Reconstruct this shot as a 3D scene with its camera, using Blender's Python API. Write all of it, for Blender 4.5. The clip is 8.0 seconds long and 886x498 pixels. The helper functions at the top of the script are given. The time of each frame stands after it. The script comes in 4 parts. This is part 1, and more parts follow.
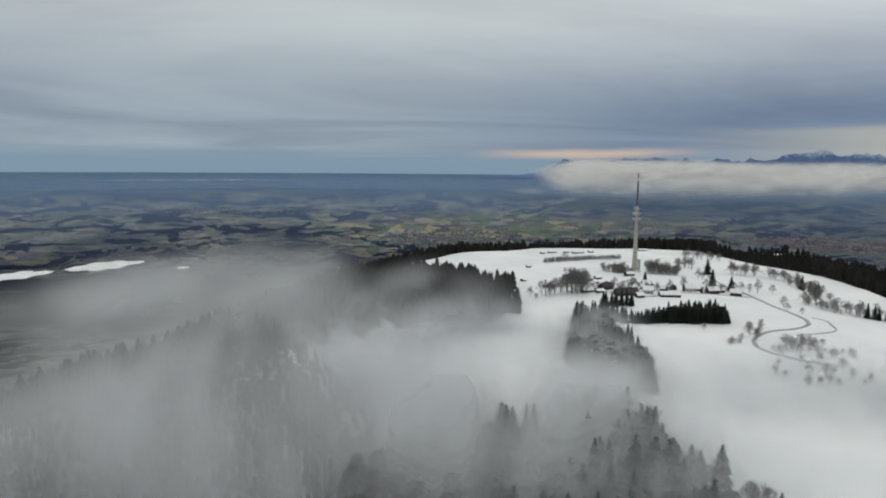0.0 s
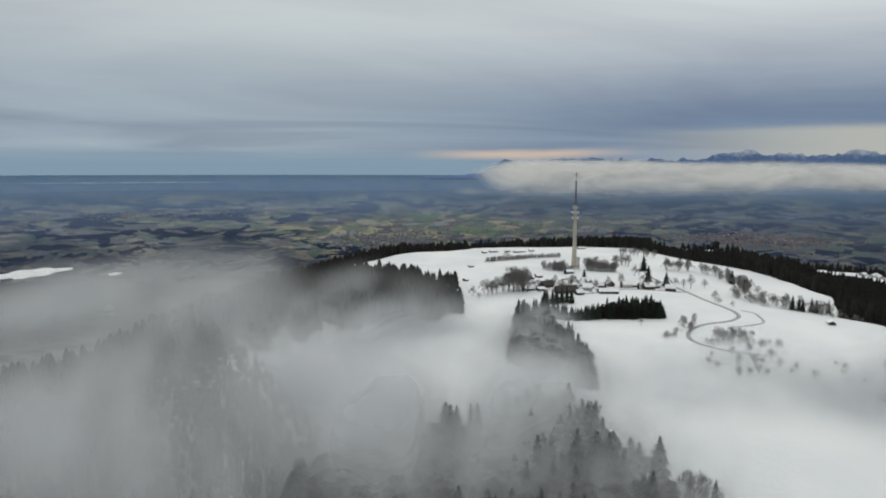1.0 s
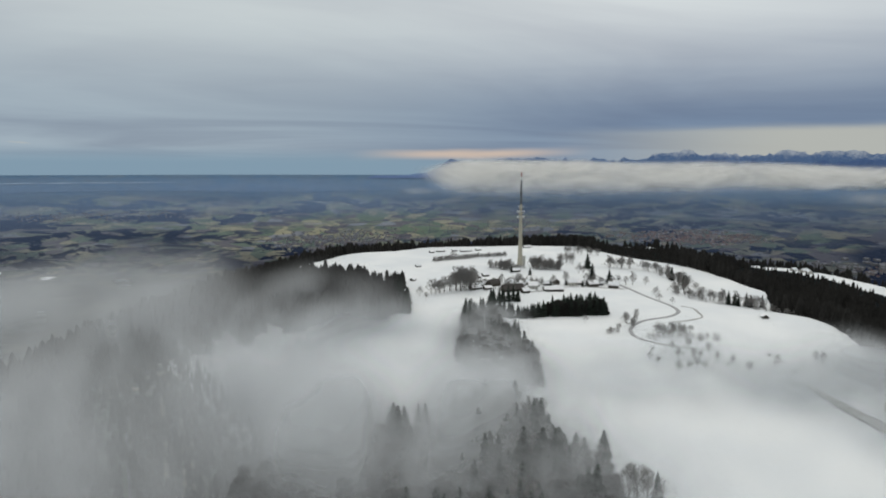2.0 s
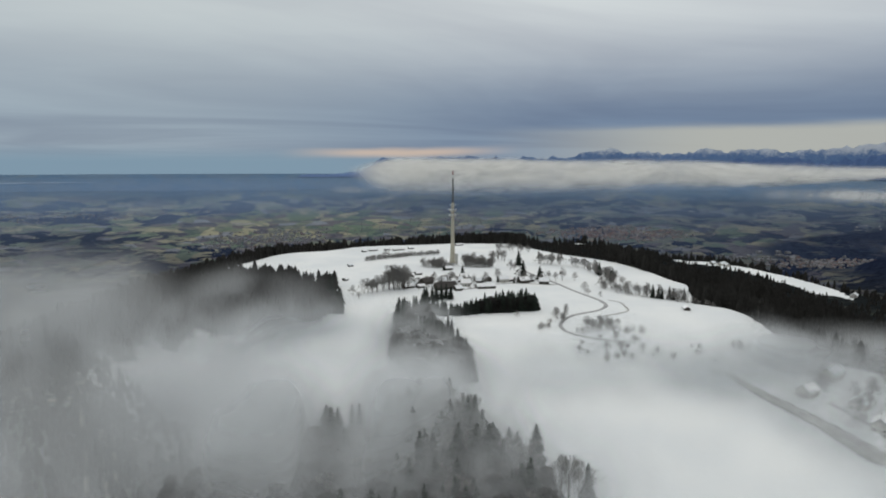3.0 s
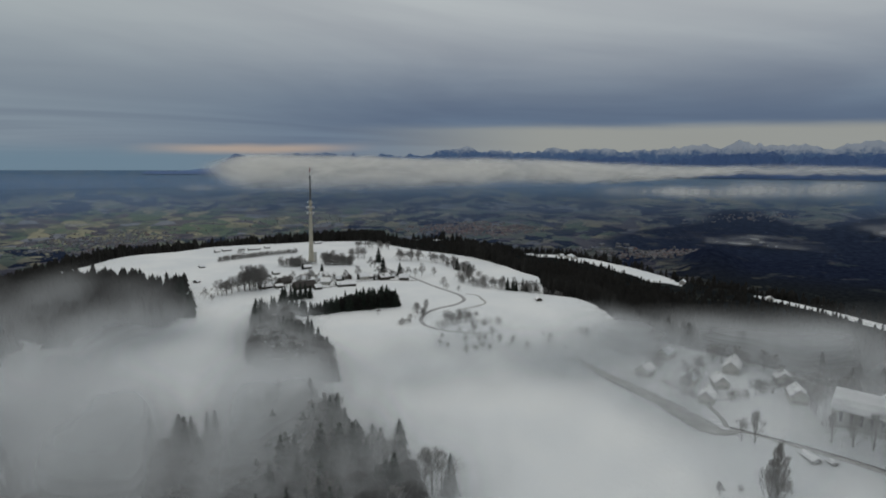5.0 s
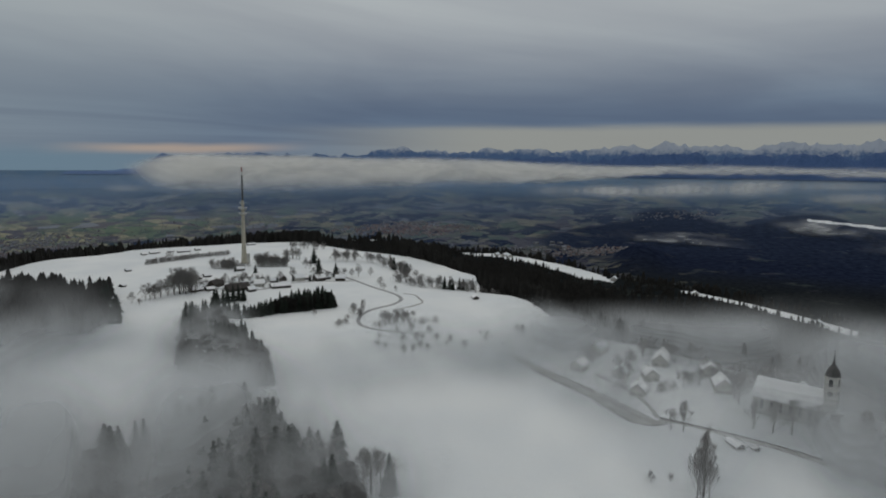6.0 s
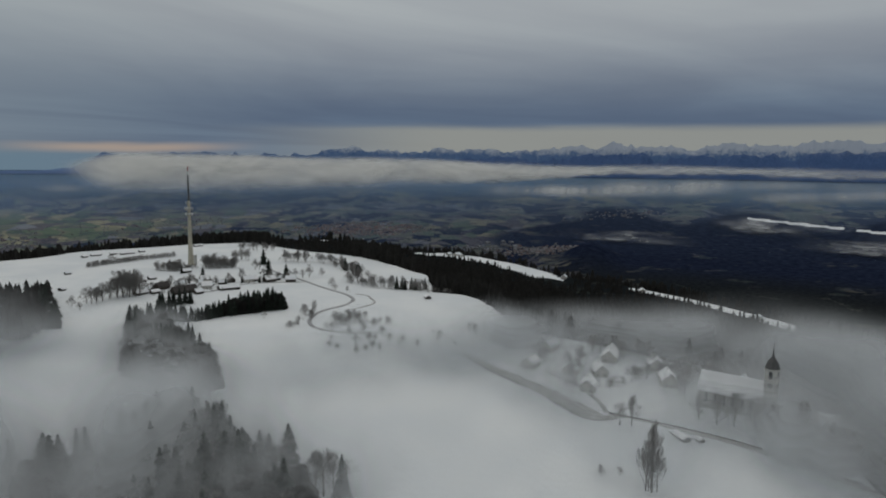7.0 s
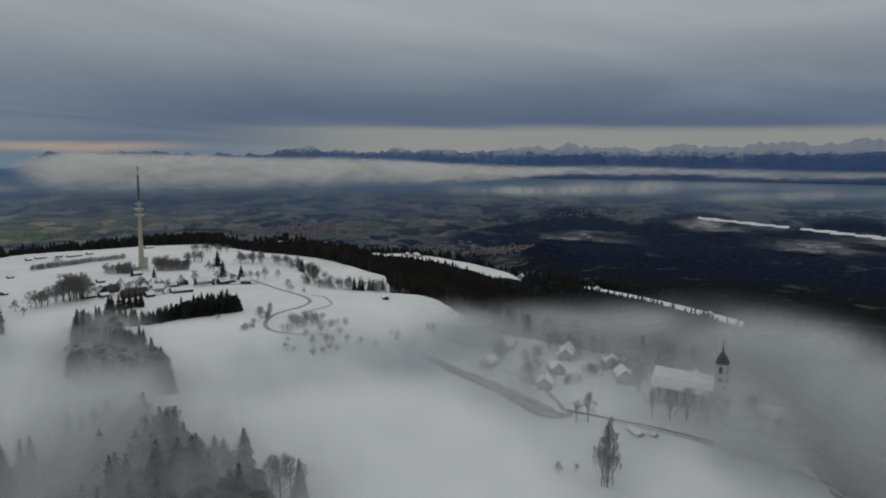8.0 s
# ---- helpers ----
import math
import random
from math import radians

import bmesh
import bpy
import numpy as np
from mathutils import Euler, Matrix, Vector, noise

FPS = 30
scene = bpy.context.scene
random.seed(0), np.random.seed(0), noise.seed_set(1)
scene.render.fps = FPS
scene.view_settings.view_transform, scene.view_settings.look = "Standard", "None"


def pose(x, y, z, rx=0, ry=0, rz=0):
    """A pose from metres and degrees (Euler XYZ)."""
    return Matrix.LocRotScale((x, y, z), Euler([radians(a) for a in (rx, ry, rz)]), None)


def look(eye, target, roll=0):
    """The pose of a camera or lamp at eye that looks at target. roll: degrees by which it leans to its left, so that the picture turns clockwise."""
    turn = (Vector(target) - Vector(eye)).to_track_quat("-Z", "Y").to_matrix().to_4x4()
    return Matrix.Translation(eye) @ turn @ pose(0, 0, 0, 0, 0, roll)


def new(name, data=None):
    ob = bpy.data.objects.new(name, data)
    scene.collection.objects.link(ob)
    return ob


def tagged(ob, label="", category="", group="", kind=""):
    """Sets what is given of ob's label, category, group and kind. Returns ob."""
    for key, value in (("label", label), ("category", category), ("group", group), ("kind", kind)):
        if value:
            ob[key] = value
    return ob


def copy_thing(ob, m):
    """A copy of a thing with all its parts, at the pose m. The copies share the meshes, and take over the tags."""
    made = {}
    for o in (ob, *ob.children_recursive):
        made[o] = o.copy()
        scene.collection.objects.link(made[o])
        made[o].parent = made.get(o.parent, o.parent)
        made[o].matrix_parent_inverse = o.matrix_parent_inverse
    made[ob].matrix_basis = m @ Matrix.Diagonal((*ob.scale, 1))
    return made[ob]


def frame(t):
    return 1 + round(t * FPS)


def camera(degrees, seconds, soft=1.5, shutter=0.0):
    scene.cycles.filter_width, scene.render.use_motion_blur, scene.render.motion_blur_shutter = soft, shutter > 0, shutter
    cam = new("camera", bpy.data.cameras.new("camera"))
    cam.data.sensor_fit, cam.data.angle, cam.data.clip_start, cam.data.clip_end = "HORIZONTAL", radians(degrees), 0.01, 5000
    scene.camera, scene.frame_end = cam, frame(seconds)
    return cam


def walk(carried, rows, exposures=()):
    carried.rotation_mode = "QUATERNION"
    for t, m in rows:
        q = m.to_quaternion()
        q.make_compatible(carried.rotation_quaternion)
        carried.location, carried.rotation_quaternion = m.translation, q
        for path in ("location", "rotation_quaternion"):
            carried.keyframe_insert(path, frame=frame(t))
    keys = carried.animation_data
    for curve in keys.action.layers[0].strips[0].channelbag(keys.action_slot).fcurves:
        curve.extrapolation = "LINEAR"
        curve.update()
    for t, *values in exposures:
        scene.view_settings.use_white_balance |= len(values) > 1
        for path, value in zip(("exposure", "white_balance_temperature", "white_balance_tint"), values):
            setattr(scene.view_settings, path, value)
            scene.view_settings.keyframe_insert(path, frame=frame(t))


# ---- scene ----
cam = camera(66.5, 8.0, soft=1.9)
PATH = [
    (0, (6.085, -1.597, 160.566), (6.235, 0.381, 160.316), 0.5),
    (0.5, (6.464, -1.237, 160.572), (6.712, 0.732, 160.323), 0.4),
    (1, (6.878, -0.934, 160.567), (7.196, 1.025, 160.32), 0.2),
    (2.5, (8.112, -0.146, 160.533), (8.673, 1.758, 160.284), 0.2),
    (3, (8.407, 0.04, 160.506), (9.067, 1.911, 160.255), 0.1),
    (3.5, (8.597, 0.133, 160.454), (9.357, 1.965, 160.202), 0.2),
    (4, (8.69, 0.137, 160.361), (9.539, 1.93, 160.107), 0.3),
    (4.5, (8.708, 0.124, 160.206), (9.653, 1.868, 159.95), 0.4),
    (6, (8.814, 0.388, 159.278), (10.002, 1.977, 159.023), 0.5),
    (6.5, (8.942, 0.45, 159.154), (10.2, 1.985, 158.9), 0.6),
    (7, (9.127, 0.459, 159.082), (10.425, 1.959, 158.828), 0.6),
    (7.5, (9.35, 0.474, 159.049), (10.694, 1.933, 158.795), 0.7),
    (8, (9.565, 0.553, 159.031), (10.955, 1.969, 158.779), 0.7),
]
EXPOSURES = [(0.0, 0.03, 6420, 10), (1.0, 0.09, 6420, 10), (2.5, 0.11, 6410, 10), (3.5, -0.09, 6390, 10), (4.5, -0.36, 6350, 10), (6.0, -0.6, 6310, 10), (8.0, -0.66, 6310, 10)]
walk(cam, [(t, look(e, g, r)) for t, e, g, r in PATH], EXPOSURES)
scene.cycles.transparent_max_bounces = 40

# ---- sky and light ----
SUN_BEARING = 14.0
world = bpy.data.worlds.new("overcast_sky")
scene.world = world
world.use_nodes = True


class Nodes:
    """Short names for building a node tree."""

    def __init__(self, tree):
        self.tree = tree
        tree.nodes.clear()

    def add(self, kind, sets=None, **links):
        n = self.tree.nodes.new(kind)
        for key, value in (sets or {}).items():
            if key in n.inputs:
                n.inputs[key].default_value = value
            elif key == "operation":
                n.operation = value
            elif key == "data_type":
                n.data_type = value
            elif key == "blend_type":
                n.blend_type = value
            elif key == "attribute_name":
                n.attribute_name = value
            elif key == "noise_dimensions":
                n.noise_dimensions = value
            elif key == "feature":
                n.feature = value
            elif key == "normalize":
                n.normalize = value
            elif key == "interpolation_type":
                n.interpolation_type = value
        for key, value in links.items():
            self.link(value, n, key)
        return n

    def link(self, value, n, key):
        socket = n.inputs[int(key[1:])] if key[0] == "i" and key[1:].isdigit() else n.inputs[key.replace("__", " ")]
        if isinstance(value, (int, float)):
            socket.default_value = value
        elif isinstance(value, tuple):
            socket.default_value = value if len(value) != 3 or socket.type == "VECTOR" else (*value, 1)
        else:
            self.tree.links.new(value, socket)

    def math(self, op, a, b=0.0, c=0.0):
        n = self.add("ShaderNodeMath", {"operation": op})
        for i, v in enumerate((a, b, c)):
            self.link(v, n, "i%d" % i)
        return n.outputs[0]

    def mix(self, f, a, b, mode="MIX"):
        n = self.add("ShaderNodeMix", {"data_type": "RGBA", "blend_type": mode})
        self.link(f, n, "i0")
        self.link(a, n, "i6")
        self.link(b, n, "i7")
        return n.outputs[2]

    def ramp(self, x, lo, hi, a=0.0, b=1.0, smooth=True):
        n = self.add("ShaderNodeMapRange", {"interpolation_type": "SMOOTHSTEP" if smooth else "LINEAR"})
        for i, v in enumerate((x, lo, hi, a, b)):
            self.link(v, n, "i%d" % i)
        return n.outputs[0]

    def noise(self, vector, scale, detail=4.0, rough=0.55, distort=0.0):
        n = self.add("ShaderNodeTexNoise", {"Scale": scale, "Detail": detail, "Roughness": rough, "Distortion": distort})
        if vector is not None:
            self.link(vector, n, "Vector")
        return n.outputs[0]

    def scaled(self, vector, factors):
        n = self.add("ShaderNodeVectorMath", {"operation": "MULTIPLY"})
        self.link(vector, n, "i0")
        n.inputs[1].default_value = factors
        return n.outputs[0]


def build_sky():
    k = Nodes(world.node_tree)
    coord = k.add("ShaderNodeTexCoord").outputs["Generated"]
    xyz = k.add("ShaderNodeSeparateXYZ", Vector=coord)
    x, y, z = xyz.outputs
    elev = k.math("MULTIPLY", k.math("ARCSINE", z), 57.2958)
    bear = k.math("MULTIPLY", k.math("ARCTAN2", x, y), 57.2958)
    sky = k.add("ShaderNodeTexSky")
    sky.sky_type, sky.sun_disc = "NISHITA", False
    sky.sun_elevation, sky.sun_rotation = radians(9), radians(SUN_BEARING)
    blue = k.mix(1.0, sky.outputs[0], (0.09, 0.09, 0.09), "MULTIPLY")
    # cloud deck, laid out flat overhead so that it draws together towards the horizon
    deep = k.math("ADD", k.math("MAXIMUM", z, 0.0), 0.07)
    flat = k.add("ShaderNodeCombineXYZ", X=k.math("DIVIDE", x, deep), Y=k.math("DIVIDE", y, deep))
    flat = flat.outputs[0]
    big = k.noise(k.scaled(flat, (0.34, 0.5, 1)), 0.62, 5, 0.5, 0.9)
    small = k.noise(k.scaled(flat, (0.8, 1.6, 1)), 1.9, 6, 0.6, 0.9)
    strip = k.noise(k.scaled(coord, (3.5, 3.5, 34)), 1.0, 4, 0.5, 0.5)
    rag = k.math("ADD", elev, k.math("MULTIPLY", k.math("SUBTRACT", strip, 0.5), 1.2))
    high = k.ramp(rag, 3.0, 13.0)
    east = k.ramp(bear, -6.0, 34.0)
    grey = k.mix(high, (0.295, 0.345, 0.385), (0.49, 0.515, 0.51))
    dark = k.mix(high, (0.175, 0.23, 0.31), (0.595, 0.61, 0.595))
    deck = k.mix(east, grey, dark)
    tone = k.math("ADD", k.math("MULTIPLY", k.ramp(big, 0.3, 0.7), 0.30), k.math("MULTIPLY", small, 0.06))
    tone = k.math("ADD", tone, 0.815)
    deck = k.mix(1.0, deck, k.add("ShaderNodeCombineColor", Red=tone, Green=tone, Blue=k.math("POWER", tone, 0.8)).outputs[0], "MULTIPLY")
    # pale clear gap over the mountains
    low = k.math("ADD", elev, k.math("MULTIPLY", k.math("SUBTRACT", strip, 0.5), 0.9))
    gap = k.math("MULTIPLY", k.ramp(low, 3.4, 2.5), k.ramp(bear, 20.0, 42.0))
    deck = k.mix(k.math("MULTIPLY", gap, 0.85), deck, (0.47, 0.455, 0.385))
    near = k.ramp(elev, 1.6, 0.0)
    deck = k.mix(k.math("MULTIPLY", near, k.ramp(bear, 26.0, 8.0)), deck, (0.215, 0.30, 0.36))
    # the evening light in the gap near the sun
    warm = k.math("MULTIPLY", k.ramp(k.math("ABSOLUTE", k.math("SUBTRACT", bear, SUN_BEARING + 2)), 11.0, 2.0),
                  k.ramp(k.math("ABSOLUTE", k.math("SUBTRACT", low, k.math("ADD", 0.62, k.math("MULTIPLY", bear, 0.022)))), 0.55, 0.02))
    deck = k.mix(k.math("MULTIPLY", warm, 0.75), deck, (0.66, 0.49, 0.36))
    # the thick grey cloud overhead, out of view, is brighter
    deck = k.mix(k.ramp(elev, 14.0, 60.0), deck, (0.86, 0.83, 0.755))
    deck = k.mix(k.ramp(big, 0.74, 0.95), deck, blue)
    deck = k.mix(k.ramp(elev, -1.2, -2.4), deck, (0.18, 0.2, 0.22))
    deck = k.mix(1.0, deck, (0.965, 1.0, 1.045), "MULTIPLY")
    bg = k.add("ShaderNodeBackground", {"Strength": 1.0}, Color=deck)
    k.add("ShaderNodeOutputWorld", Surface=bg.outputs[0])


build_sky()
sun = new("sun", bpy.data.lights.new("sun", "SUN"))
sun.data.energy, sun.data.angle, sun.data.color = 0.5, radians(30), (1.0, 0.95, 0.88)
sun.matrix_world = look((1000 * math.sin(radians(SUN_BEARING)), 1000 * math.cos(radians(SUN_BEARING)), 900), (0, 0, 0))


# ---- materials ----
def material(name):
    m = bpy.data.materials.new(name)
    m.use_nodes = True
    return m, Nodes(m.node_tree)


def finish(k, color, rough=0.9, bump=None, strength=0.3, distance=0.3, metal=0.0, spec=0.3):
    b = k.add("ShaderNodeBsdfPrincipled", {"Roughness": rough, "Metallic": metal, "Specular IOR Level": spec})
    k.link(color, b, "Base Color")
    if bump is not None:
        n = k.add("ShaderNodeBump", {"Strength": strength, "Distance": distance}, Height=bump)
        k.link(n.outputs[0], b, "Normal")
    k.add("ShaderNodeOutputMaterial", Surface=b.outputs[0])


def simple(name, color, second=None, scale=1.0, rough=0.85, metal=0.0, bump=0.2, snow=0.0):
    """A two-tone worn surface; snow: how much lies on faces that look up."""
    m, k = material(name)
    pos = k.add("ShaderNodeTexCoord").outputs["Object"]
    a = k.noise(pos, scale, 5, 0.6)
    b = k.noise(pos, scale * 7, 3, 0.6)
    second = second or tuple(c * 0.7 for c in color)
    tone = k.math("ADD", k.math("MULTIPLY", a, 0.65), k.math("MULTIPLY", b, 0.35))
    col = k.mix(k.ramp(tone, 0.35, 0.65), second, color)
    rnd = k.add("ShaderNodeObjectInfo").outputs["Random"]
    col = k.mix(1.0, col, k.add("ShaderNodeCombineColor", Red=k.ramp(rnd, 0, 1, 0.88, 1.08), Green=k.ramp(rnd, 0, 1, 0.9, 1.06), Blue=k.ramp(rnd, 0, 1, 0.92, 1.05)).outputs[0], "MULTIPLY")
    if snow:
        up = k.add("ShaderNodeSeparateXYZ", Vector=k.add("ShaderNodeNewGeometry").outputs["Normal"]).outputs[2]
        lay = k.math("MULTIPLY", k.ramp(up, 0.25, 0.6), k.ramp(a, 0.62 - 0.4 * snow, 0.72 - 0.4 * snow))
        col = k.mix(lay, col, (0.80, 0.82, 0.84))
    finish(k, col, rough, b, bump, 0.2, metal)
    return m


def ground_material():
    m, k = material("snow_and_fields")
    pos = k.add("ShaderNodeTexCoord").outputs["Object"]
    cover = k.add("ShaderNodeAttribute", {"attribute_name": "snow"}).outputs["Fac"]
    wood = k.add("ShaderNodeAttribute", {"attribute_name": "wood"}).outputs["Fac"]
    warm = k.add("ShaderNodeAttribute", {"attribute_name": "meadow"}).outputs["Fac"]
    plan = k.add("ShaderNodeAttribute", {"attribute_name": "plan"}).outputs["Vector"]
    # snow with drifts, thin spots and faint tracks
    wide = k.noise(pos, 0.012, 5, 0.55)
    fine = k.noise(pos, 0.11, 6, 0.65)
    grain = k.noise(pos, 0.9, 3, 0.6)
    snow = k.mix(k.ramp(wide, 0.35, 0.68), (0.71, 0.735, 0.755), (0.79, 0.805, 0.81))
    snow = k.mix(k.ramp(k.noise(pos, 0.035, 7, 0.72), 0.66, 0.82), snow, (0.60, 0.60, 0.57))
    # fields of the plain
    warp = k.add("ShaderNodeTexNoise", {"Scale": 0.0016, "Detail": 3.0}, Vector=plan)
    off = k.add("ShaderNodeVectorMath", {"operation": "SCALE", "Scale": 420.0})
    k.link(warp.outputs["Color"], off, "i0")
    bent = k.add("ShaderNodeVectorMath", {"operation": "ADD"})
    k.link(plan, bent, "i0")
    k.link(off.outputs[0], bent, "i1")
    cells = k.add("ShaderNodeTexVoronoi", {"Scale": 0.0085, "Randomness": 0.9}, Vector=bent.outputs[0])
    hue = k.add("ShaderNodeSeparateColor", Color=cells.outputs["Color"])
    big = k.add("ShaderNodeTexVoronoi", {"Scale": 0.00085, "Randomness": 1.0}, Vector=bent.outputs[0])
    hue2 = k.add("ShaderNodeSeparateColor", Color=big.outputs["Color"])
    field = k.mix(k.ramp(hue.outputs[0], 0.2, 0.85), (0.145, 0.15, 0.085), (0.33, 0.295, 0.165))
    field = k.mix(k.ramp(hue.outputs[1], 0.66, 0.70), field, (0.105, 0.080, 0.075))
    field = k.mix(k.ramp(hue.outputs[2], 0.72, 0.76), field, (0.11, 0.145, 0.07))
    field = k.mix(k.ramp(hue.outputs[0], 0.9, 0.92), field, (0.21, 0.21, 0.22))
    # fields away from the meadows are toned towards the blue of haze
    hazed = k.mix(0.50, field, (0.125, 0.14, 0.175))
    field = k.mix(warm, hazed, field)
    # haze blue mixed into the base colour, more with distance
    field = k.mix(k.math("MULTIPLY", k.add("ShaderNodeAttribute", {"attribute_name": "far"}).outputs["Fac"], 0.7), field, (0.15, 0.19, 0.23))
    belts = k.noise(plan, 0.0034, 9, 0.7, 0.6)
    copses = k.noise(plan, 0.019, 5, 0.65, 0.4)
    patch = k.math("MAXIMUM", k.ramp(belts, 0.505, 0.525), k.ramp(copses, 0.60, 0.63))
    patch = k.math("MULTIPLY", patch, k.ramp(warm, 0.95, 0.5, 0.45, 1.0))
    holes = k.ramp(k.noise(plan, 0.0028, 6, 0.65, 0.4), 0.56, 0.62, 1.0, 0.78)
    patch = k.math("MAXIMUM", patch, k.math("MULTIPLY", wood, holes))
    near = k.mix(k.ramp(k.noise(plan, 0.03, 4, 0.7), 0.35, 0.65), (0.008, 0.010, 0.012), (0.020, 0.023, 0.024))
    # woods beyond the hill carry the blue of haze in their colour
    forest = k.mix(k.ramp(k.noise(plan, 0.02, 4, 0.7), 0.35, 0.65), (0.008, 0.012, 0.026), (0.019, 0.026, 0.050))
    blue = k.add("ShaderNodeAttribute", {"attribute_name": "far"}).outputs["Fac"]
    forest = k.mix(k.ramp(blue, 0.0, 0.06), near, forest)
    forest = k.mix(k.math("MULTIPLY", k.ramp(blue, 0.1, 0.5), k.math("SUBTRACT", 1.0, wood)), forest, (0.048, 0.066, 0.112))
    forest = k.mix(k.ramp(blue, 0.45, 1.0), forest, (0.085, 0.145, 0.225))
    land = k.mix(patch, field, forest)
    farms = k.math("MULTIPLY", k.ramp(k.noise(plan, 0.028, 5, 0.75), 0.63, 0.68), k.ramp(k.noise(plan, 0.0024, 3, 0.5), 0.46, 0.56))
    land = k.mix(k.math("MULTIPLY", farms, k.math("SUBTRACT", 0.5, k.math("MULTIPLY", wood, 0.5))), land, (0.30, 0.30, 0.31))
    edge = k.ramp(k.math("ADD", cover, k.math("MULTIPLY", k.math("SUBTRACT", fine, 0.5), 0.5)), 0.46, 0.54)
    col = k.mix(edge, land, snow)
    height = k.math("ADD", fine, k.math("MULTIPLY", grain, 0.15))
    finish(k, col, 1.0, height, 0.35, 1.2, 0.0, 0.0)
    return m


def needle_material(name, dark, light, snow):
    m, k = material(name)
    pos = k.add("ShaderNodeTexCoord").outputs["Object"]
    g = k.add("ShaderNodeNewGeometry")
    rnd = k.add("ShaderNodeObjectInfo").outputs["Random"]
    isle = g.outputs["Random Per Island"]
    a = k.noise(pos, 0.9, 4, 0.7)
    col = k.mix(k.ramp(a, 0.3, 0.7), dark, light)
    var = k.math("ADD", 0.75, k.math("MULTIPLY", k.math("ADD", rnd, isle), 0.28))
    col = k.mix(1.0, col, k.add("ShaderNodeCombineColor", Red=var, Green=var, Blue=var).outputs[0], "MULTIPLY")
    up = k.add("ShaderNodeSeparateXYZ", Vector=g.outputs["Normal"]).outputs[2]
    lay = k.math("MULTIPLY", k.ramp(up, 0.2, 0.75), k.ramp(k.noise(pos, 1.7, 5, 0.7), 0.66 - 0.3 * snow, 0.8 - 0.3 * snow))
    col = k.mix(k.math("MULTIPLY", lay, snow), col, (0.72, 0.75, 0.78))
    finish(k, col, 0.9, a, 0.4, 0.3, 0, 0.15)
    return m


def mist_material(name, color, scale, soft, flat=0.7, thin=0.08, full=1.9, detail=3.0, mid=0.5, curl=0.3):
    """Drifting water droplets: see-through where thin."""
    m, k = material(name)
    drift = k.add("ShaderNodeAttribute", {"attribute_name": "drift"}).outputs["Vector"]
    thick = k.add("ShaderNodeAttribute", {"attribute_name": "thick"}).outputs["Fac"]
    n = k.noise(k.scaled(drift, (1, 1, flat)), scale, detail, 0.55, curl)
    dens = k.math("MULTIPLY", thick, k.ramp(n, mid - soft, mid + soft, thin, full))
    dens = k.math("MINIMUM", dens, 0.97)
    body = k.add("ShaderNodeBsdfDiffuse", {"Roughness": 0.0}, Color=color)
    glow = k.add("ShaderNodeBsdfTranslucent", Color=color)
    mixed = k.add("ShaderNodeMixShader")
    mixed.inputs[0].default_value = 0.35
    k.link(body.outputs[0], mixed, "i1")
    k.link(glow.outputs[0], mixed, "i2")
    out = k.add("ShaderNodeMixShader")
    k.link(dens, out, "i0")
    k.link(k.add("ShaderNodeBsdfTransparent").outputs[0], out, "i1")
    k.link(mixed.outputs[0], out, "i2")
    k.add("ShaderNodeOutputMaterial", Surface=out.outputs[0])
    return m


GROUND = ground_material()
NEEDLES = needle_material("spruce_needles", (0.012, 0.018, 0.014), (0.034, 0.043, 0.033), 0.32)
FAR_NEEDLES = needle_material("forest_needles", (0.013, 0.013, 0.012), (0.036, 0.034, 0.031), 0.12)
BARK = simple("grey_brown_bark", (0.085, 0.07, 0.058), (0.04, 0.034, 0.03), 2.0, 0.95)
TWIGS = simple("bare_winter_twigs", (0.29, 0.28, 0.27), (0.16, 0.152, 0.145), 0.6, 0.95)
CONCRETE = simple("weathered_concrete", (0.46, 0.44, 0.36), (0.33, 0.315, 0.26), 0.15, 0.85)
STEEL = simple("dark_painted_steel", (0.13, 0.125, 0.12), (0.08, 0.08, 0.08), 0.4, 0.5, 0.4)
WHITE = simple("white_radome", (0.75, 0.75, 0.74), (0.6, 0.6, 0.6), 0.4, 0.5)
RED = simple("warning_red_paint", (0.32, 0.06, 0.045), (0.22, 0.05, 0.04), 0.4, 0.5)
PLASTER = simple("white_plaster", (0.62, 0.60, 0.55), (0.48, 0.47, 0.44), 0.5, 0.9)
TIMBER = simple("dark_weathered_timber", (0.085, 0.072, 0.06), (0.05, 0.042, 0.036), 0.8, 0.9)
TILES = simple("dark_roof_tiles", (0.075, 0.066, 0.062), (0.045, 0.04, 0.038), 0.6, 0.85)
SNOW = simple("roof_snow", (0.86, 0.87, 0.88), (0.76, 0.78, 0.80), 0.4, 0.8, 0.0, 0.3)
GLASS = simple("dark_window_glass", (0.03, 0.035, 0.04), (0.02, 0.022, 0.025), 1.0, 0.15)
ASPHALT = simple("wet_asphalt_with_slush", (0.46, 0.46, 0.465), (0.22, 0.22, 0.225), 0.22, 0.8)
GRASS = simple("winter_grass_through_snow", (0.50, 0.50, 0.49), (0.30, 0.29, 0.28), 0.12, 0.95)
MIST = mist_material("drifting_fog", (0.69, 0.715, 0.735), 0.0095, 0.20, 0.6, 0.24, 1.4, 2.6, 0.5, 0.35)
CLOUD = mist_material("low_cloud", (0.82, 0.815, 0.79), 0.0075, 0.24, 1.0, 0.40, 1.35, 5.0, 0.5, 0.6)
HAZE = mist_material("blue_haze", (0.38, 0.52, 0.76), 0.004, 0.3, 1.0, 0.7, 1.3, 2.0)
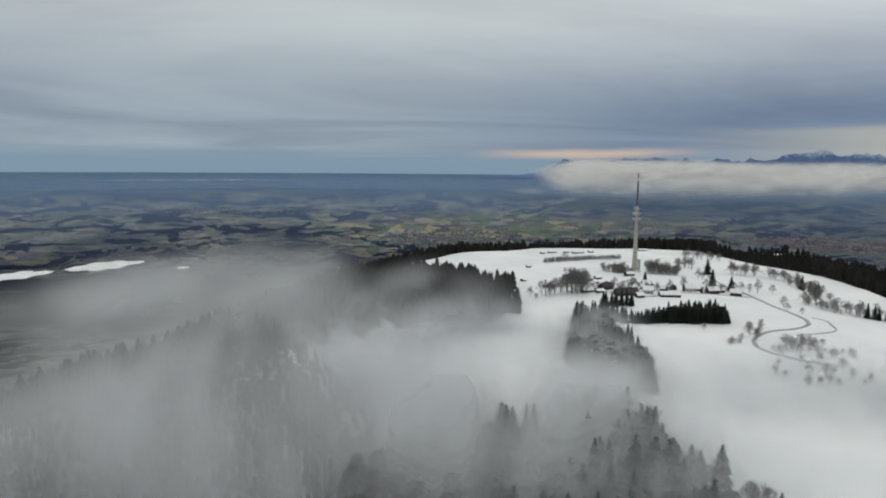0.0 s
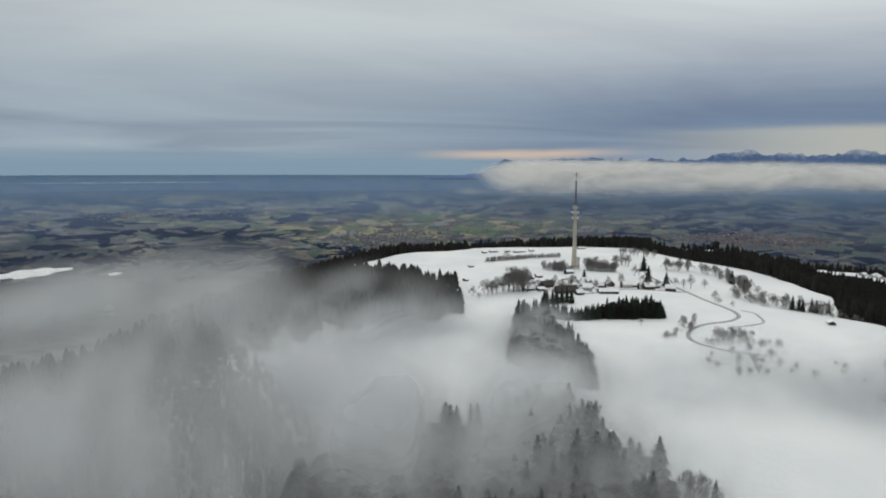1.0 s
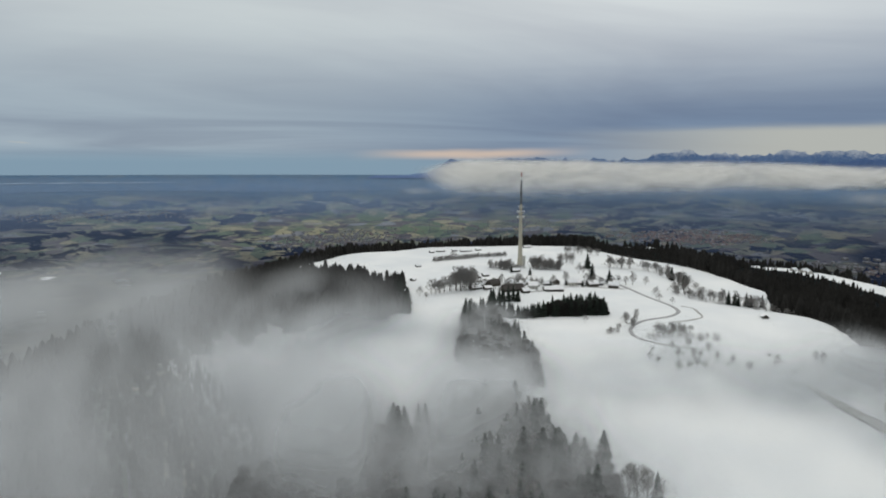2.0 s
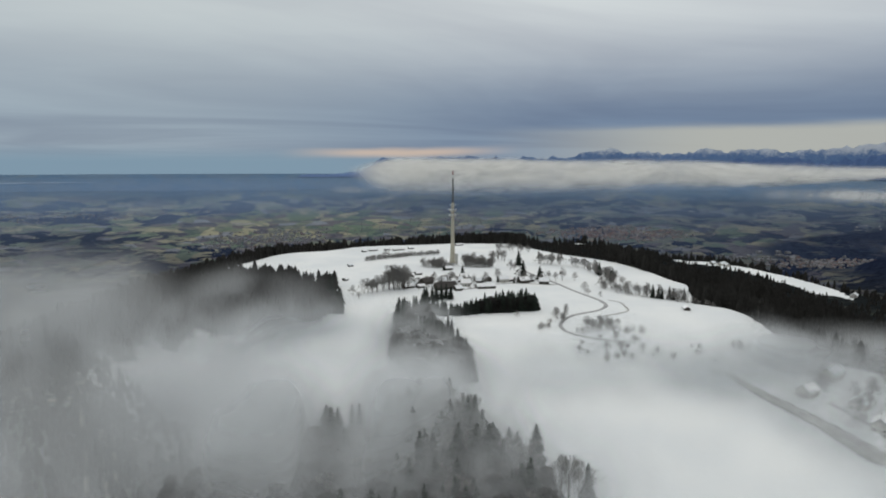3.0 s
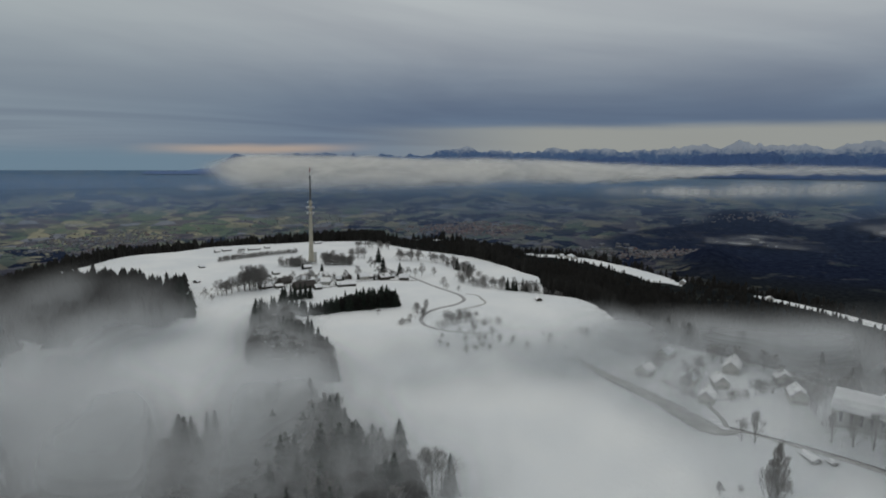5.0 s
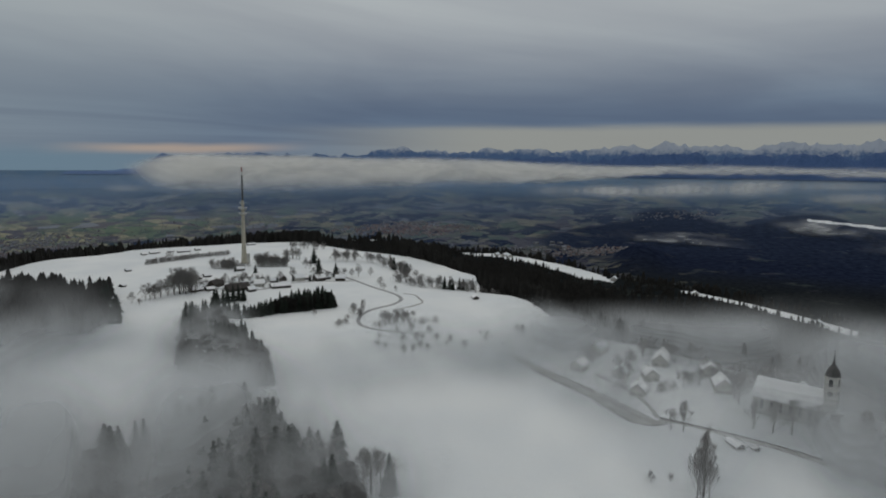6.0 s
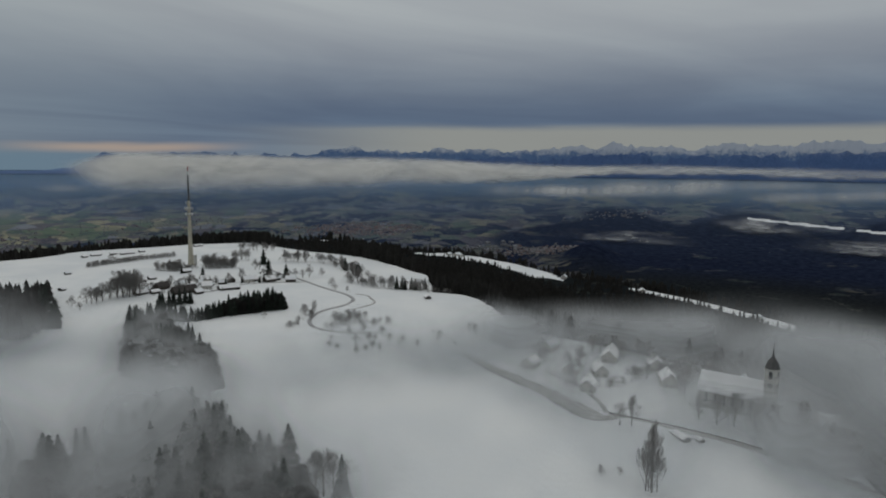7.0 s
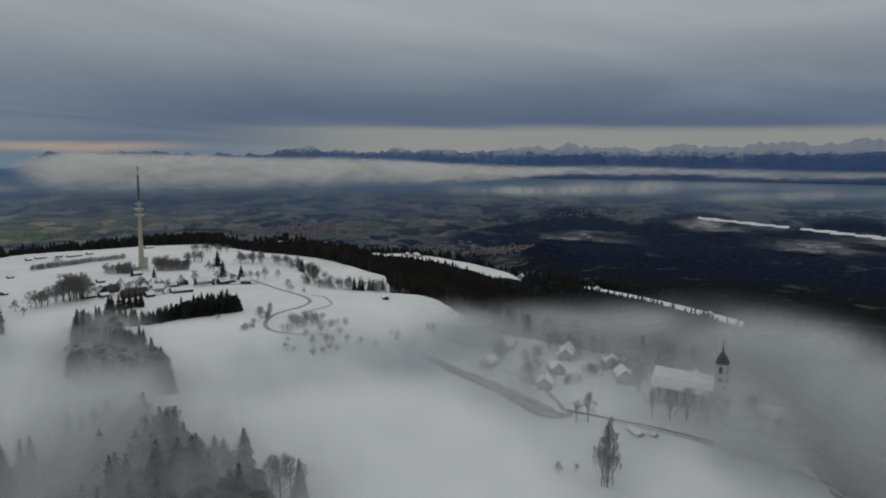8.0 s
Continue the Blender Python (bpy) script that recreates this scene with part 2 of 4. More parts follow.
RAGS = mist_material("thin_mist", (0.72, 0.73, 0.73), 0.016, 0.14, 1.0, 0.0, 1.5, 4.0, 0.5, 0.6)


# ---- the lie of the land ----
EX, EY = 8.0, 0.0


def steps(rows, v):
    """Straight lines between (place, value) rows."""
    return np.interp(v, [a for a, _ in rows], [b for _, b in rows])


EDGE = [(-60, 420), (-30, 480), (-20, 560), (-10, 760), (-5, 900), (2, 1090), (5, 1183), (8, 1250), (12, 1315), (20, 1358), (25, 1335),
        (29.5, 1200), (33.8, 1128), (37, 1044), (38.5, 968), (39.7, 930), (40.1, 808), (42.7, 788), (44, 762), (45.2, 728), (48, 630), (54.5, 595), (60, 565), (65.5, 525), (69, 490), (73, 415), (78, 335), (100, 300)]
SHOULDER = [(-60, 900), (-10, 1000), (5, 1260), (20, 1420), (26, 1480), (29.5, 1530), (32, 1560), (35, 1740), (39, 1745), (42.6, 1690), (45.8, 1590), (48, 1510), (51, 1400), (58, 1285), (69, 1090), (80, 950), (100, 850)]
DROP = [(-60, -150), (-10, -110), (4, -14), (20, -14), (26, -14), (31.5, -18), (34.5, -60), (37, -70), (100, -70)]


def smooth(v):
    v = np.clip(v, 0, 1)
    return v * v * (3 - 2 * v)


def plain(r):
    return 88 - 388 * (1 - r / 4850)


def blotch(b, r, cb, cr, sb, sr, turn=0.0):
    """1 in the middle of an oval laid out by bearing and distance, falling to 0."""
    u, v = (b - cb), (r - cr)
    v = v - turn * u
    return np.exp(-((u / sb) ** 2 + (v / sr) ** 2))


def height(x, y):
    """The ground's height; x and y may be arrays."""
    x, y = np.asarray(x, float), np.asarray(y, float)
    r = np.hypot(x - EX, y - EY)
    b = np.degrees(np.arctan2(x - EX, y - EY))
    b = np.where(np.abs(b) > 100, 100 * np.sign(b), b)
    b = np.where(b < -60, -60, b)
    e, s, d = steps(EDGE, b), steps(SHOULDER, b), steps(DROP, b)
    top = 2.2 * np.sin(x / 83 + 1) * np.cos(y / 97) + 1.2 * np.sin((x + y) / 41)
    f = (r - e) / np.maximum(s - e, 30)
    g = np.clip(f, 0, 1)
    z = top * smooth(1.2 - f) + d * (g * smooth(f * 4 + 0.15) + 0.42 * np.sin(np.pi * g) * smooth((b - 34) / 4))
    past = np.maximum(r - s, 0)
    z = z - past * 0.34
    p = plain(r) + 5 * np.sin(x / 310) * np.cos(y / 270) * smooth((4300 - r) / 1500)
    p = p + 50 * blotch(b, r, 53.2, 2100, 1.9, 120)
    w = 25.0
    return np.where(r > 2600, p, w * np.logaddexp(z / w, p / w))


def polar(b, r):
    return EX + r * math.sin(radians(b)), EY + r * math.cos(radians(b))


def mesh_object(name, verts, faces, mat, parent=None):
    me = bpy.data.meshes.new(name)
    me.from_pydata(verts, [], faces)
    me.materials.append(mat)
    me.update()
    ob = new(name, me)
    if parent:
        ob.parent = parent
    return ob


def attribute(ob, name, values, kind="FLOAT"):
    at = ob.data.attributes.new(name, kind, "POINT")
    at.data.foreach_set("value" if kind == "FLOAT" else "vector", np.ascontiguousarray(values, dtype=np.float32).ravel())


def shade_smooth(ob):
    ob.data.polygons.foreach_set("use_smooth", [True] * len(ob.data.polygons))


def build_ground():
    bear = np.concatenate([np.arange(-40, 90, 0.33), np.arange(90, 320, 4.0)])
    rings = np.concatenate([[3, 60, 120, 170], np.arange(200, 1500, 7.0), np.arange(1500, 2200, 14), np.arange(2200, 4400, 28), np.arange(4400, 4851, 15), [4850.0]])
    B, R = np.meshgrid(bear, rings)
    X, Y = EX + R * np.sin(np.radians(B)), EY + R * np.cos(np.radians(B))
    Z = height(X, Y)
    nb, nr = len(bear), len(rings)
    faces = []
    for i in range(nr - 1):
        for j in range(nb):
            k = (j + 1) % nb
            faces.append((i * nb + j, (i + 1) * nb + j, (i + 1) * nb + k, i * nb + k))
    faces.append(tuple(range(nb)))
    verts = np.stack([X, Y, Z], -1).reshape(-1, 3)
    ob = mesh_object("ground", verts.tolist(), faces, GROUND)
    shade_smooth(ob)
    bb = np.where(B > 180, B - 360, B)
    e, s = steps(EDGE, bb), steps(SHOULDER, bb)
    snow = smooth((e + 18 - R) / 14)
    # bare dark floor under the wood in the hollow
    snow *= 1 - 0.85 * smooth((1 - (R - 300) * 0.03 - bb) / 4) * smooth((R - 180) / 60)
    # the long snow field on the far shoulder of the ridge
    line = s - 20
    strip = smooth(((20 + 4.5 * (bb - 39)) * smooth((52.5 - bb) / 5) - np.abs(R - line + 25 + 9 * np.sin(bb * 2.1))) / 9) * smooth((bb - 38.2) / 0.6) * smooth((51.6 - bb) / 0.8)
    strip2 = smooth((14 + 0.9 * (bb - 56) - np.abs(R - line)) / 8) * smooth((bb - 56) / 1) * smooth((70 - bb) / 2)
    spot = smooth((24 - np.abs(R - 1515 + 8 * np.sin(bb * 3))) / 10) * smooth((1.9 - np.abs(bb - 30)) / 0.5)
    left = np.zeros_like(R)
    for cb, half, cr, deep in ((-22.6, 3.0, 2110, 55), (-28.2, 2.4, 2050, 48), (-17.2, 1.0, 2040, 18)):
        left = np.maximum(left, smooth((deep * (1 - ((bb - cb) / half) ** 2) + 7 * np.sin(bb * 4) - np.abs(R - cr - 10 * (bb - cb))) / 14))
    far = 0.8 * smooth((44 + 9 * np.sin(bb * 2.3) + 9 * np.sin(bb * 5.3 + R / 40) - np.abs(R - 3044 + 21 * (bb - 65))) / 22) * smooth((bb - 64.8) / 0.5) * smooth((np.abs(bb - 72) - 0.2) / 0.3)
    far = np.maximum(far, 0.4 * smooth((16 - np.abs(R - 3180 + 9 * np.sin(bb * 4))) / 20) * smooth((1.3 - np.abs(bb - 61.7)) / 0.5))
    snow = np.maximum.reduce([snow, strip, strip2, spot, left, far])
    wood = smooth((R - e - 5) / 20) * smooth((s + 260 + 140 * np.sin(bb * 0.9) - R) / 60) * smooth((bb - 1) / 3)
    wood = np.maximum(wood, smooth((bb - 46 + 4 * np.sin(R / 170.0)) / 4) * smooth((3150 + 200 * np.sin(bb * 0.6) - R) / 200) * smooth((R - e - 5) / 20))
    wood = np.maximum(wood, 0.6 * smooth((bb - 30 + 3 * np.sin(R / 210.0)) / 8) * smooth((3200 - R) / 250) * (1 - 0.9 * blotch(bb, R, 40, 2450, 7, 260)))
    # partial wood stands in for thinner haze, darkening the plain with bearing
    wood = np.maximum(wood, 0.42 * smooth((bb + 2) / 28) * smooth((R - e - 5) / 20) * smooth((3500 - R) / 400) * (1 - blotch(bb, R, 6, 2750, 13, 380)))
    wood = np.maximum(wood, 0.6 * smooth((4 - bb + 4 * np.sin(R / 230.0)) / 8) * smooth((R - e - 5) / 20) * smooth((2620 + 200 * np.sin(bb * 0.5) - R) / 300) * (1 - 0.8 * blotch(bb, R, 6, 2750, 10, 380)))
    wood = np.maximum(wood, smooth((-17 - bb) / 2) * smooth((2060 - R) / 60) * smooth((R - 1500) / 100))
    wood = np.maximum(wood, blotch(bb, R, 53.2, 2080, 3.2, 150) * 1.3)
    # the farthest band counts as wood so that it takes the painted haze blue
    wood = np.maximum(wood, 0.75 * smooth((R - 3450 - 150 * np.sin(bb * 0.4)) / 300))
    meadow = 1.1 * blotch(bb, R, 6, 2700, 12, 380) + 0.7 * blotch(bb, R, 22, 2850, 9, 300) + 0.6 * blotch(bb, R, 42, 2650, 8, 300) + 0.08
    attribute(ob, "snow", snow)
    attribute(ob, "wood", wood)
    # far sets how much haze blue the ground colours take
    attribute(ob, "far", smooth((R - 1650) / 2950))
    attribute(ob, "meadow", np.clip(meadow, 0, 1))
    # fields drawn out in depth to fit the camera's view of the shrunken plain
    attribute(ob, "plan", np.stack([np.radians(bb) * 5200, -1.25e7 / np.maximum(R, 500), 0 * Z], -1), "FLOAT_VECTOR")
    return tagged(ob, "snow-covered hilltop falling to a wide brown winter plain", "ground", kind="structure")


ground = build_ground()


def build_lake():
    bear = np.arange(-24, -7.5, 0.25)
    verts, faces = [], []
    for i, b in enumerate(bear):
        f = (b + 24) / 16.5
        half = 34 * math.sin(math.pi * f) ** 0.5 * (0.75 + 0.25 * math.sin(b * 2.3))
        for r in (4350 - half, 4350 + half):
            x, y = polar(b, r)
            verts.append((x, y, float(plain(r)) + 3.0))
    for i in range(len(bear) - 1):
        faces.append((2 * i, 2 * i + 1, 2 * i + 3, 2 * i + 2))
    ob = mesh_object("water", verts, faces, WATER)
    return tagged(ob, "distant pale lake near the horizon", "lake", kind="structure")


WATER = simple("still_lake_water", (0.26, 0.34, 0.42), (0.20, 0.28, 0.36), 0.01, 0.7, 0.0, 0.02)
build_lake()


# ---- mountains, low cloud and fog ----
ROCK_M, kk = material("haze_blue_rock_and_snow")
FOOT_M, kf = material("haze_blue_wooded_foothills")


def rock_material(k, snow, low, high):
    pos = k.add("ShaderNodeTexCoord").outputs["Object"]
    zz = k.add("ShaderNodeSeparateXYZ", Vector=pos).outputs[2]
    n = k.noise(pos, 0.02, 7, 0.65)
    f = k.noise(pos, 0.09, 5, 0.7)
    line = k.math("ADD", zz, k.math("MULTIPLY", k.math("SUBTRACT", n, 0.5), 150.0))
    line = k.math("ADD", line, k.math("MULTIPLY", k.math("SUBTRACT", f, 0.5), 70.0))
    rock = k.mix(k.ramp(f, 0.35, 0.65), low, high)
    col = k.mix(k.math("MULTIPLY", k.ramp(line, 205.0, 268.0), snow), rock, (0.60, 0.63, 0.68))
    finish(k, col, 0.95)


# the blue of distant haze is painted into the rock and foothill colours
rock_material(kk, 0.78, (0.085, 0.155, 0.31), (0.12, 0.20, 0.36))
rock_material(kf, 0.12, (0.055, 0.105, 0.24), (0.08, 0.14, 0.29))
PEAKS = [(7, -1.2), (10, -0.9), (12.8, -0.6), (14.3, 0.52), (16, 0.1), (19, 0.5), (23, 0.45), (27, 0.35), (29.8, 0.5), (31.5, 0.75), (33.4, 1.12), (34.6, 0.72), (36.5, 0.85), (38, 0.6),
         (40.5, 0.95), (42, 0.72), (44.2, 1.0), (46, 0.72), (49, 0.95), (50.2, 1.1), (51.3, 1.32), (53, 1.2), (55, 1.62), (57, 1.2), (59, 1.3), (61.5, 1.15), (63.8, 1.55),
         (66, 1.3), (68, 1.5), (70.6, 1.8), (73, 1.45), (76, 1.9), (79, 2.0), (83, 1.6), (88, 1.2), (95, 0.4)]


def build_mountains():
    """A chain of ridges one behind the other along the far edge of the plain."""
    for far, low, seed in ((4780, 0.0, 3.0), (4690, 0.5, 11.0)):
        bear = np.arange(8, 96, 0.12)
        across = np.linspace(-1, 1, 15)
        verts, faces = [], []
        for i, b in enumerate(bear):
            top = steps(PEAKS, b - (1.7 if low else 0)) * (0.8 if low else 1.0) - low - (1.2 * (1 - float(smooth((b - 24) / 8))) if low else 0)
            crag = 0.20 - 0.85 * abs(noise.noise(Vector((b * 0.42, seed, 0)))) - 0.42 * abs(noise.noise(Vector((b * 1.3, seed, 5)))) + 0.06 * noise.noise(Vector((b * 3.4, seed, 9)))
            crag += 0.1
            top = max(top + crag * smooth((b - 12) / 16), -0.9)
            for v in across:
                r = far + 110 * v
                ridge = (1 - abs(v)) ** 0.8
                rough_z = noise.fractal(Vector((b * 1.6, v * 3, seed)), 1.0, 2.2, 3) * 16 * (1 - abs(v))
                base = 70.0
                z = base + (160 + far * math.tan(radians(top)) - base) * ridge + rough_z * (0.1 + 0.9 * abs(v))
                verts.append((*polar(b + 0.7 * v * math.sin(b), r), z))
        n = len(across)
        for i in range(len(bear) - 1):
            for j in range(n - 1):
                faces.append((i * n + j, i * n + j + 1, (i + 1) * n + j + 1, (i + 1) * n + j))
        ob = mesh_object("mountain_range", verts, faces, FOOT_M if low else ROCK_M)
        tagged(ob, "distant haze-blue mountain range with snow-dusted ridges" if not low else "lower dark haze-blue foothills before the snowy mountains", "mountains", kind="structure")


build_mountains()


def build_cloud_bank():
    """A long bank of low cloud over the plain, before the mountains: ragged curtains, one behind the other."""
    for layer in range(4):
        bear = np.arange(7, 92, 0.25)
        elev = np.linspace(-3.4, 1.0, 34)
        r = 3080 + layer * 80
        B, L = np.meshgrid(bear, elev)
        wob = np.sin(B * 0.83 + layer * 1.7) * 0.10 + np.sin(B * 0.31 + layer) * 0.08 + np.sin(B * 2.3 + layer * 2.9) * 0.05
        left = smooth((B - 10.6 - 0.5 * layer) / 4.5)
        top = 0.52 - 0.008 * (B - 20) + wob - 0.55 * (1 - left) - 0.30 * smooth((B - 38) / 8)
        low = -2.75 + 0.045 * np.clip(B - 24, 0, 14) + 0.09 * np.clip(B - 40, 0, 15) + 1.6 * (1 - left) + 1.5 * wob
        thick = smooth((top - L) / 0.55) * smooth((L - low) / (1.3 - 0.9 * smooth((B - 36) / 10))) * left
        rag = 0.9 * blotch(B, L, 57.5, -2.0, 5.5, 0.42, 0.04) + 0.7 * blotch(B, L, 50, -2.25, 4, 0.32) + 0.55 * blotch(B, L, 72, -2.15, 5, 0.3, 0.05) + 0.25 * blotch(B, L, 66, -1.5, 9, 0.25)
        rag += 0.25 * blotch(B, L, 11.6, -2.2, 1.4, 0.2) + 0.32 * blotch(B, L, 14.2, -3.0, 1.4, 0.14, 0.25)
        rag *= np.clip(0.55 + 0.25 * np.sin(B * 2.9 + layer * 1.3) + 0.25 * np.sin(B * 1.13 + 1) + 0.2 * np.sin(B * 6.7 + layer), 0, 1)
        thick = np.clip(thick + rag * smooth((L + 3.5) / 0.4), 0, 1) * 0.72
        R = r + 22 * np.sin(B * 1.3 + layer) + 95 * (L + 2.7)
        X, Y = EX + R * np.sin(np.radians(B)), EY + R * np.cos(np.radians(B))
        Z = 160 + R * np.tan(np.radians(L))
        cut_out("cloud_bank", X, Y, Z, thick, np.stack([np.radians(B) * 1500, np.radians(L) * 5200, 0 * L + 55.0 * layer], -1), CLOUD, "long pale bank of low cloud over the plain", "cloud")


def cut_out(name, X, Y, Z, thick, drift, mat, label, category):
    """A sheet of droplets that ends where it has thinned out."""
    n = X.shape[1]
    keep = (thick[:-1, :-1] + thick[1:, :-1] + thick[:-1, 1:] + thick[1:, 1:]) > 0.03
    ii, jj = np.nonzero(keep)
    a = ii * n + jj
    faces = np.stack([a, a + 1, a + n + 1, a + n], -1)
    used, back = np.unique(faces, return_inverse=True)
    verts = np.stack([X, Y, Z], -1).reshape(-1, 3)[used]
    ob = mesh_object(name, verts.tolist(), back.reshape(-1, 4).tolist(), mat)
    attribute(ob, "thick", thick.reshape(-1)[used])
    attribute(ob, "drift", drift.reshape(-1, 3)[used], "FLOAT_VECTOR")
    shade_smooth(ob)
    return tagged(ob, label, category, group=name, kind="stuff")


build_cloud_bank()


def build_valley_mist():
    """Thin rags of mist lying over the dark woods of the plain."""
    bear = np.arange(48, 84, 0.3)
    ring = np.arange(2100, 3150, 14.0)
    B, R = np.meshgrid(bear, ring)
    X, Y = EX + R * np.sin(np.radians(B)), EY + R * np.cos(np.radians(B))
    for layer in range(4):
        thick = 0.5 * blotch(B, R, 56.0, 2400, 3.0, 26, -6) + 0.62 * blotch(B, R, 66.2, 2760, 1.9, 70, -10) + 0.55 * blotch(B, R, 73.4, 2420, 2.6, 32, -4) + 0.3 * blotch(B, R, 79, 2600, 4, 40)
        thick = np.clip(thick * (1.0, 0.9, 0.7, 0.45)[layer] * (0.8 + 0.35 * np.sin(B * 3.1 + layer) * np.sin(R / 37)), 0, 0.8)
        cut_out("valley_mist", X, Y, height(X, Y) + 9 + 9 * layer, thick, np.stack([np.radians(B) * 1500, R * 0.5, 0 * R + 40.0 * layer], -1), RAGS, "thin rags of mist over dark woods", "mist")


build_valley_mist()


def build_haze():
    """The thin blue haze of the wide plain: faint curtains that thin out towards the sky."""
    bear = np.arange(-48, 104, 2.0)
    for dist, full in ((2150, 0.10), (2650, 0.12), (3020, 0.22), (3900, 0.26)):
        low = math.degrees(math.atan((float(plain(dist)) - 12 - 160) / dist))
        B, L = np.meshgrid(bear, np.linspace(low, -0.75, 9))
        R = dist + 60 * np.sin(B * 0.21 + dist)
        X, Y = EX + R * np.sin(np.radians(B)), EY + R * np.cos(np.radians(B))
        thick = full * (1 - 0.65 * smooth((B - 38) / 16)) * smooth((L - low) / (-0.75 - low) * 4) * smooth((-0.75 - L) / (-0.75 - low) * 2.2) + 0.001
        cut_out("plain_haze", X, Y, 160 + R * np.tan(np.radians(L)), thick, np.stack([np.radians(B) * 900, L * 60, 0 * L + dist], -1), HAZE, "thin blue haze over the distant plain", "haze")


build_haze()

# fog banks by bearing, distance, their half widths, lean, top over the ground and thickness
FOG = [(-26, 390, 8, 110, 0, 58, 0.24), (-14, 410, 9, 120, 0, 62, 0.34), (-4, 400, 6, 90, 0, 56, 0.32), (-17, 680, 6.5, 140, 0, 66, 0.36), (-10, 640, 7, 90, 0, 60, 0.30), (-2, 600, 6, 60, 0, 48, 0.22), (-8, 390, 5, 80, 0, 58, 0.34), (1, 330, 5, 45, 0, 50, 0.30),
       (5, 590, 5, 60, 10, 38, 0.28), (9, 520, 5, 55, 0, 30, 0.24), (-18, 950, 5.5, 130, 0, 66, 0.42), (-24, 800, 4.5, 120, 0, 56, 0.34), (7, 655, 3, 32, 0, 42, 0.34), (-12.5, 900, 4.5, 90, 0, 92, 0.24), (-7, 800, 3, 60, 0, 76, 0.20), (0, 720, 3, 50, 20, 58, 0.24), (4, 790, 2.5, 40, 12, 60, 0.16),
       (5.5, 690, 3, 50, 20, 52, 0.26),
       (6, 365, 6, 60, 0, 60, 0.62), (13, 362, 6, 50, 0, 58, 0.64), (20, 365, 6, 45, 0, 55, 0.76), (27, 322, 4.5, 40, 0, 52, 0.46), (31.5, 300, 3.5, 40, 0, 48, 0.36), (17, 425, 7, 35, 0, 42, 0.36), (6, 305, 8, 45, 0, 58, 0.48), (20, 290, 6, 30, 0, 44, 0.28),
       (17.5, 540, 3.0, 60, -10, 36, 0.52), (20, 490, 4.0, 45, 0, 32, 0.55), (16.5, 610, 2.0, 50, 0, 34, 0.40), (18.6, 655, 2.0, 28, 0, 30, 0.34), (29, 560, 3, 35, 0, 20, 0.22),
       (32, 480, 4, 40, 0, 26, 0.34), (37, 560, 5, 50, -6, 32, 0.44), (42, 560, 3.5, 45, -6, 28, 0.32),
       (48, 590, 4, 50, -6, 32, 0.62), (57, 605, 5, 65, -8, 32, 0.75), (66, 605, 6, 80, -8, 37, 0.85), (74, 570, 6, 105, -12, 52, 0.90), (83, 440, 8, 100, -8, 58, 0.50), (94, 340, 9, 90, 0, 60, 0.40),
       (52, 470, 6, 55, -4, 34, 0.42), (61, 440, 7, 55, -2, 38, 0.46), (69, 415, 6, 50, -4, 40, 0.46), (65, 425, 4, 40, 0, 42, 0.18), (59, 345, 3.5, 35, 0, 46, 0.24)]


def build_fog():
    bear = np.arange(-48, 104, 0.7)
    ring = np.arange(170, 1420, 11.0)
    B, R = np.meshgrid(bear, ring)
    X, Y = EX + R * np.sin(np.radians(B)), EY + R * np.cos(np.radians(B))
    G = height(X, Y)
    for layer in range(18):
        up = 2.5 + 3.6 * layer + 0.11 * layer * layer
        wave = 1.2 * np.sin(X / 47 + layer * 2.1) * np.cos(Y / 39 - layer * 1.3) + 0.4 * np.sin(X / 23 - layer) * np.sin(Y / 27 + 2 * layer)
        lift = up + wave * min(1, up / 9)
        thick = np.zeros_like(X)
        for cb, cr, sb, sr, lean, top, dens in FOG:
            thick += dens * blotch(B, R, cb, cr, sb, sr, lean) * smooth((top - lift) / (top * 0.6))
        thick += 0.030 * smooth((680 - R) / 300) * smooth((16 - lift) / 12)
        thick *= smooth((B + 47) / 6) * smooth((103 - B) / 6)
        # noise stretched along the sight lines to look even from the camera
        cut_out("fog_bank", X, Y, np.where(G < -8, -8 + (G + 8) * 0.12, G) + lift, 0.58 * (1 - np.exp(-thick * 1.6)), np.stack([np.radians(B) * 520 + 210, R * 0.36, lift + 0 * R], -1), MIST, "soft grey fog drifting low over the snowy hill", "fog")


build_fog()

# ---- trees ----


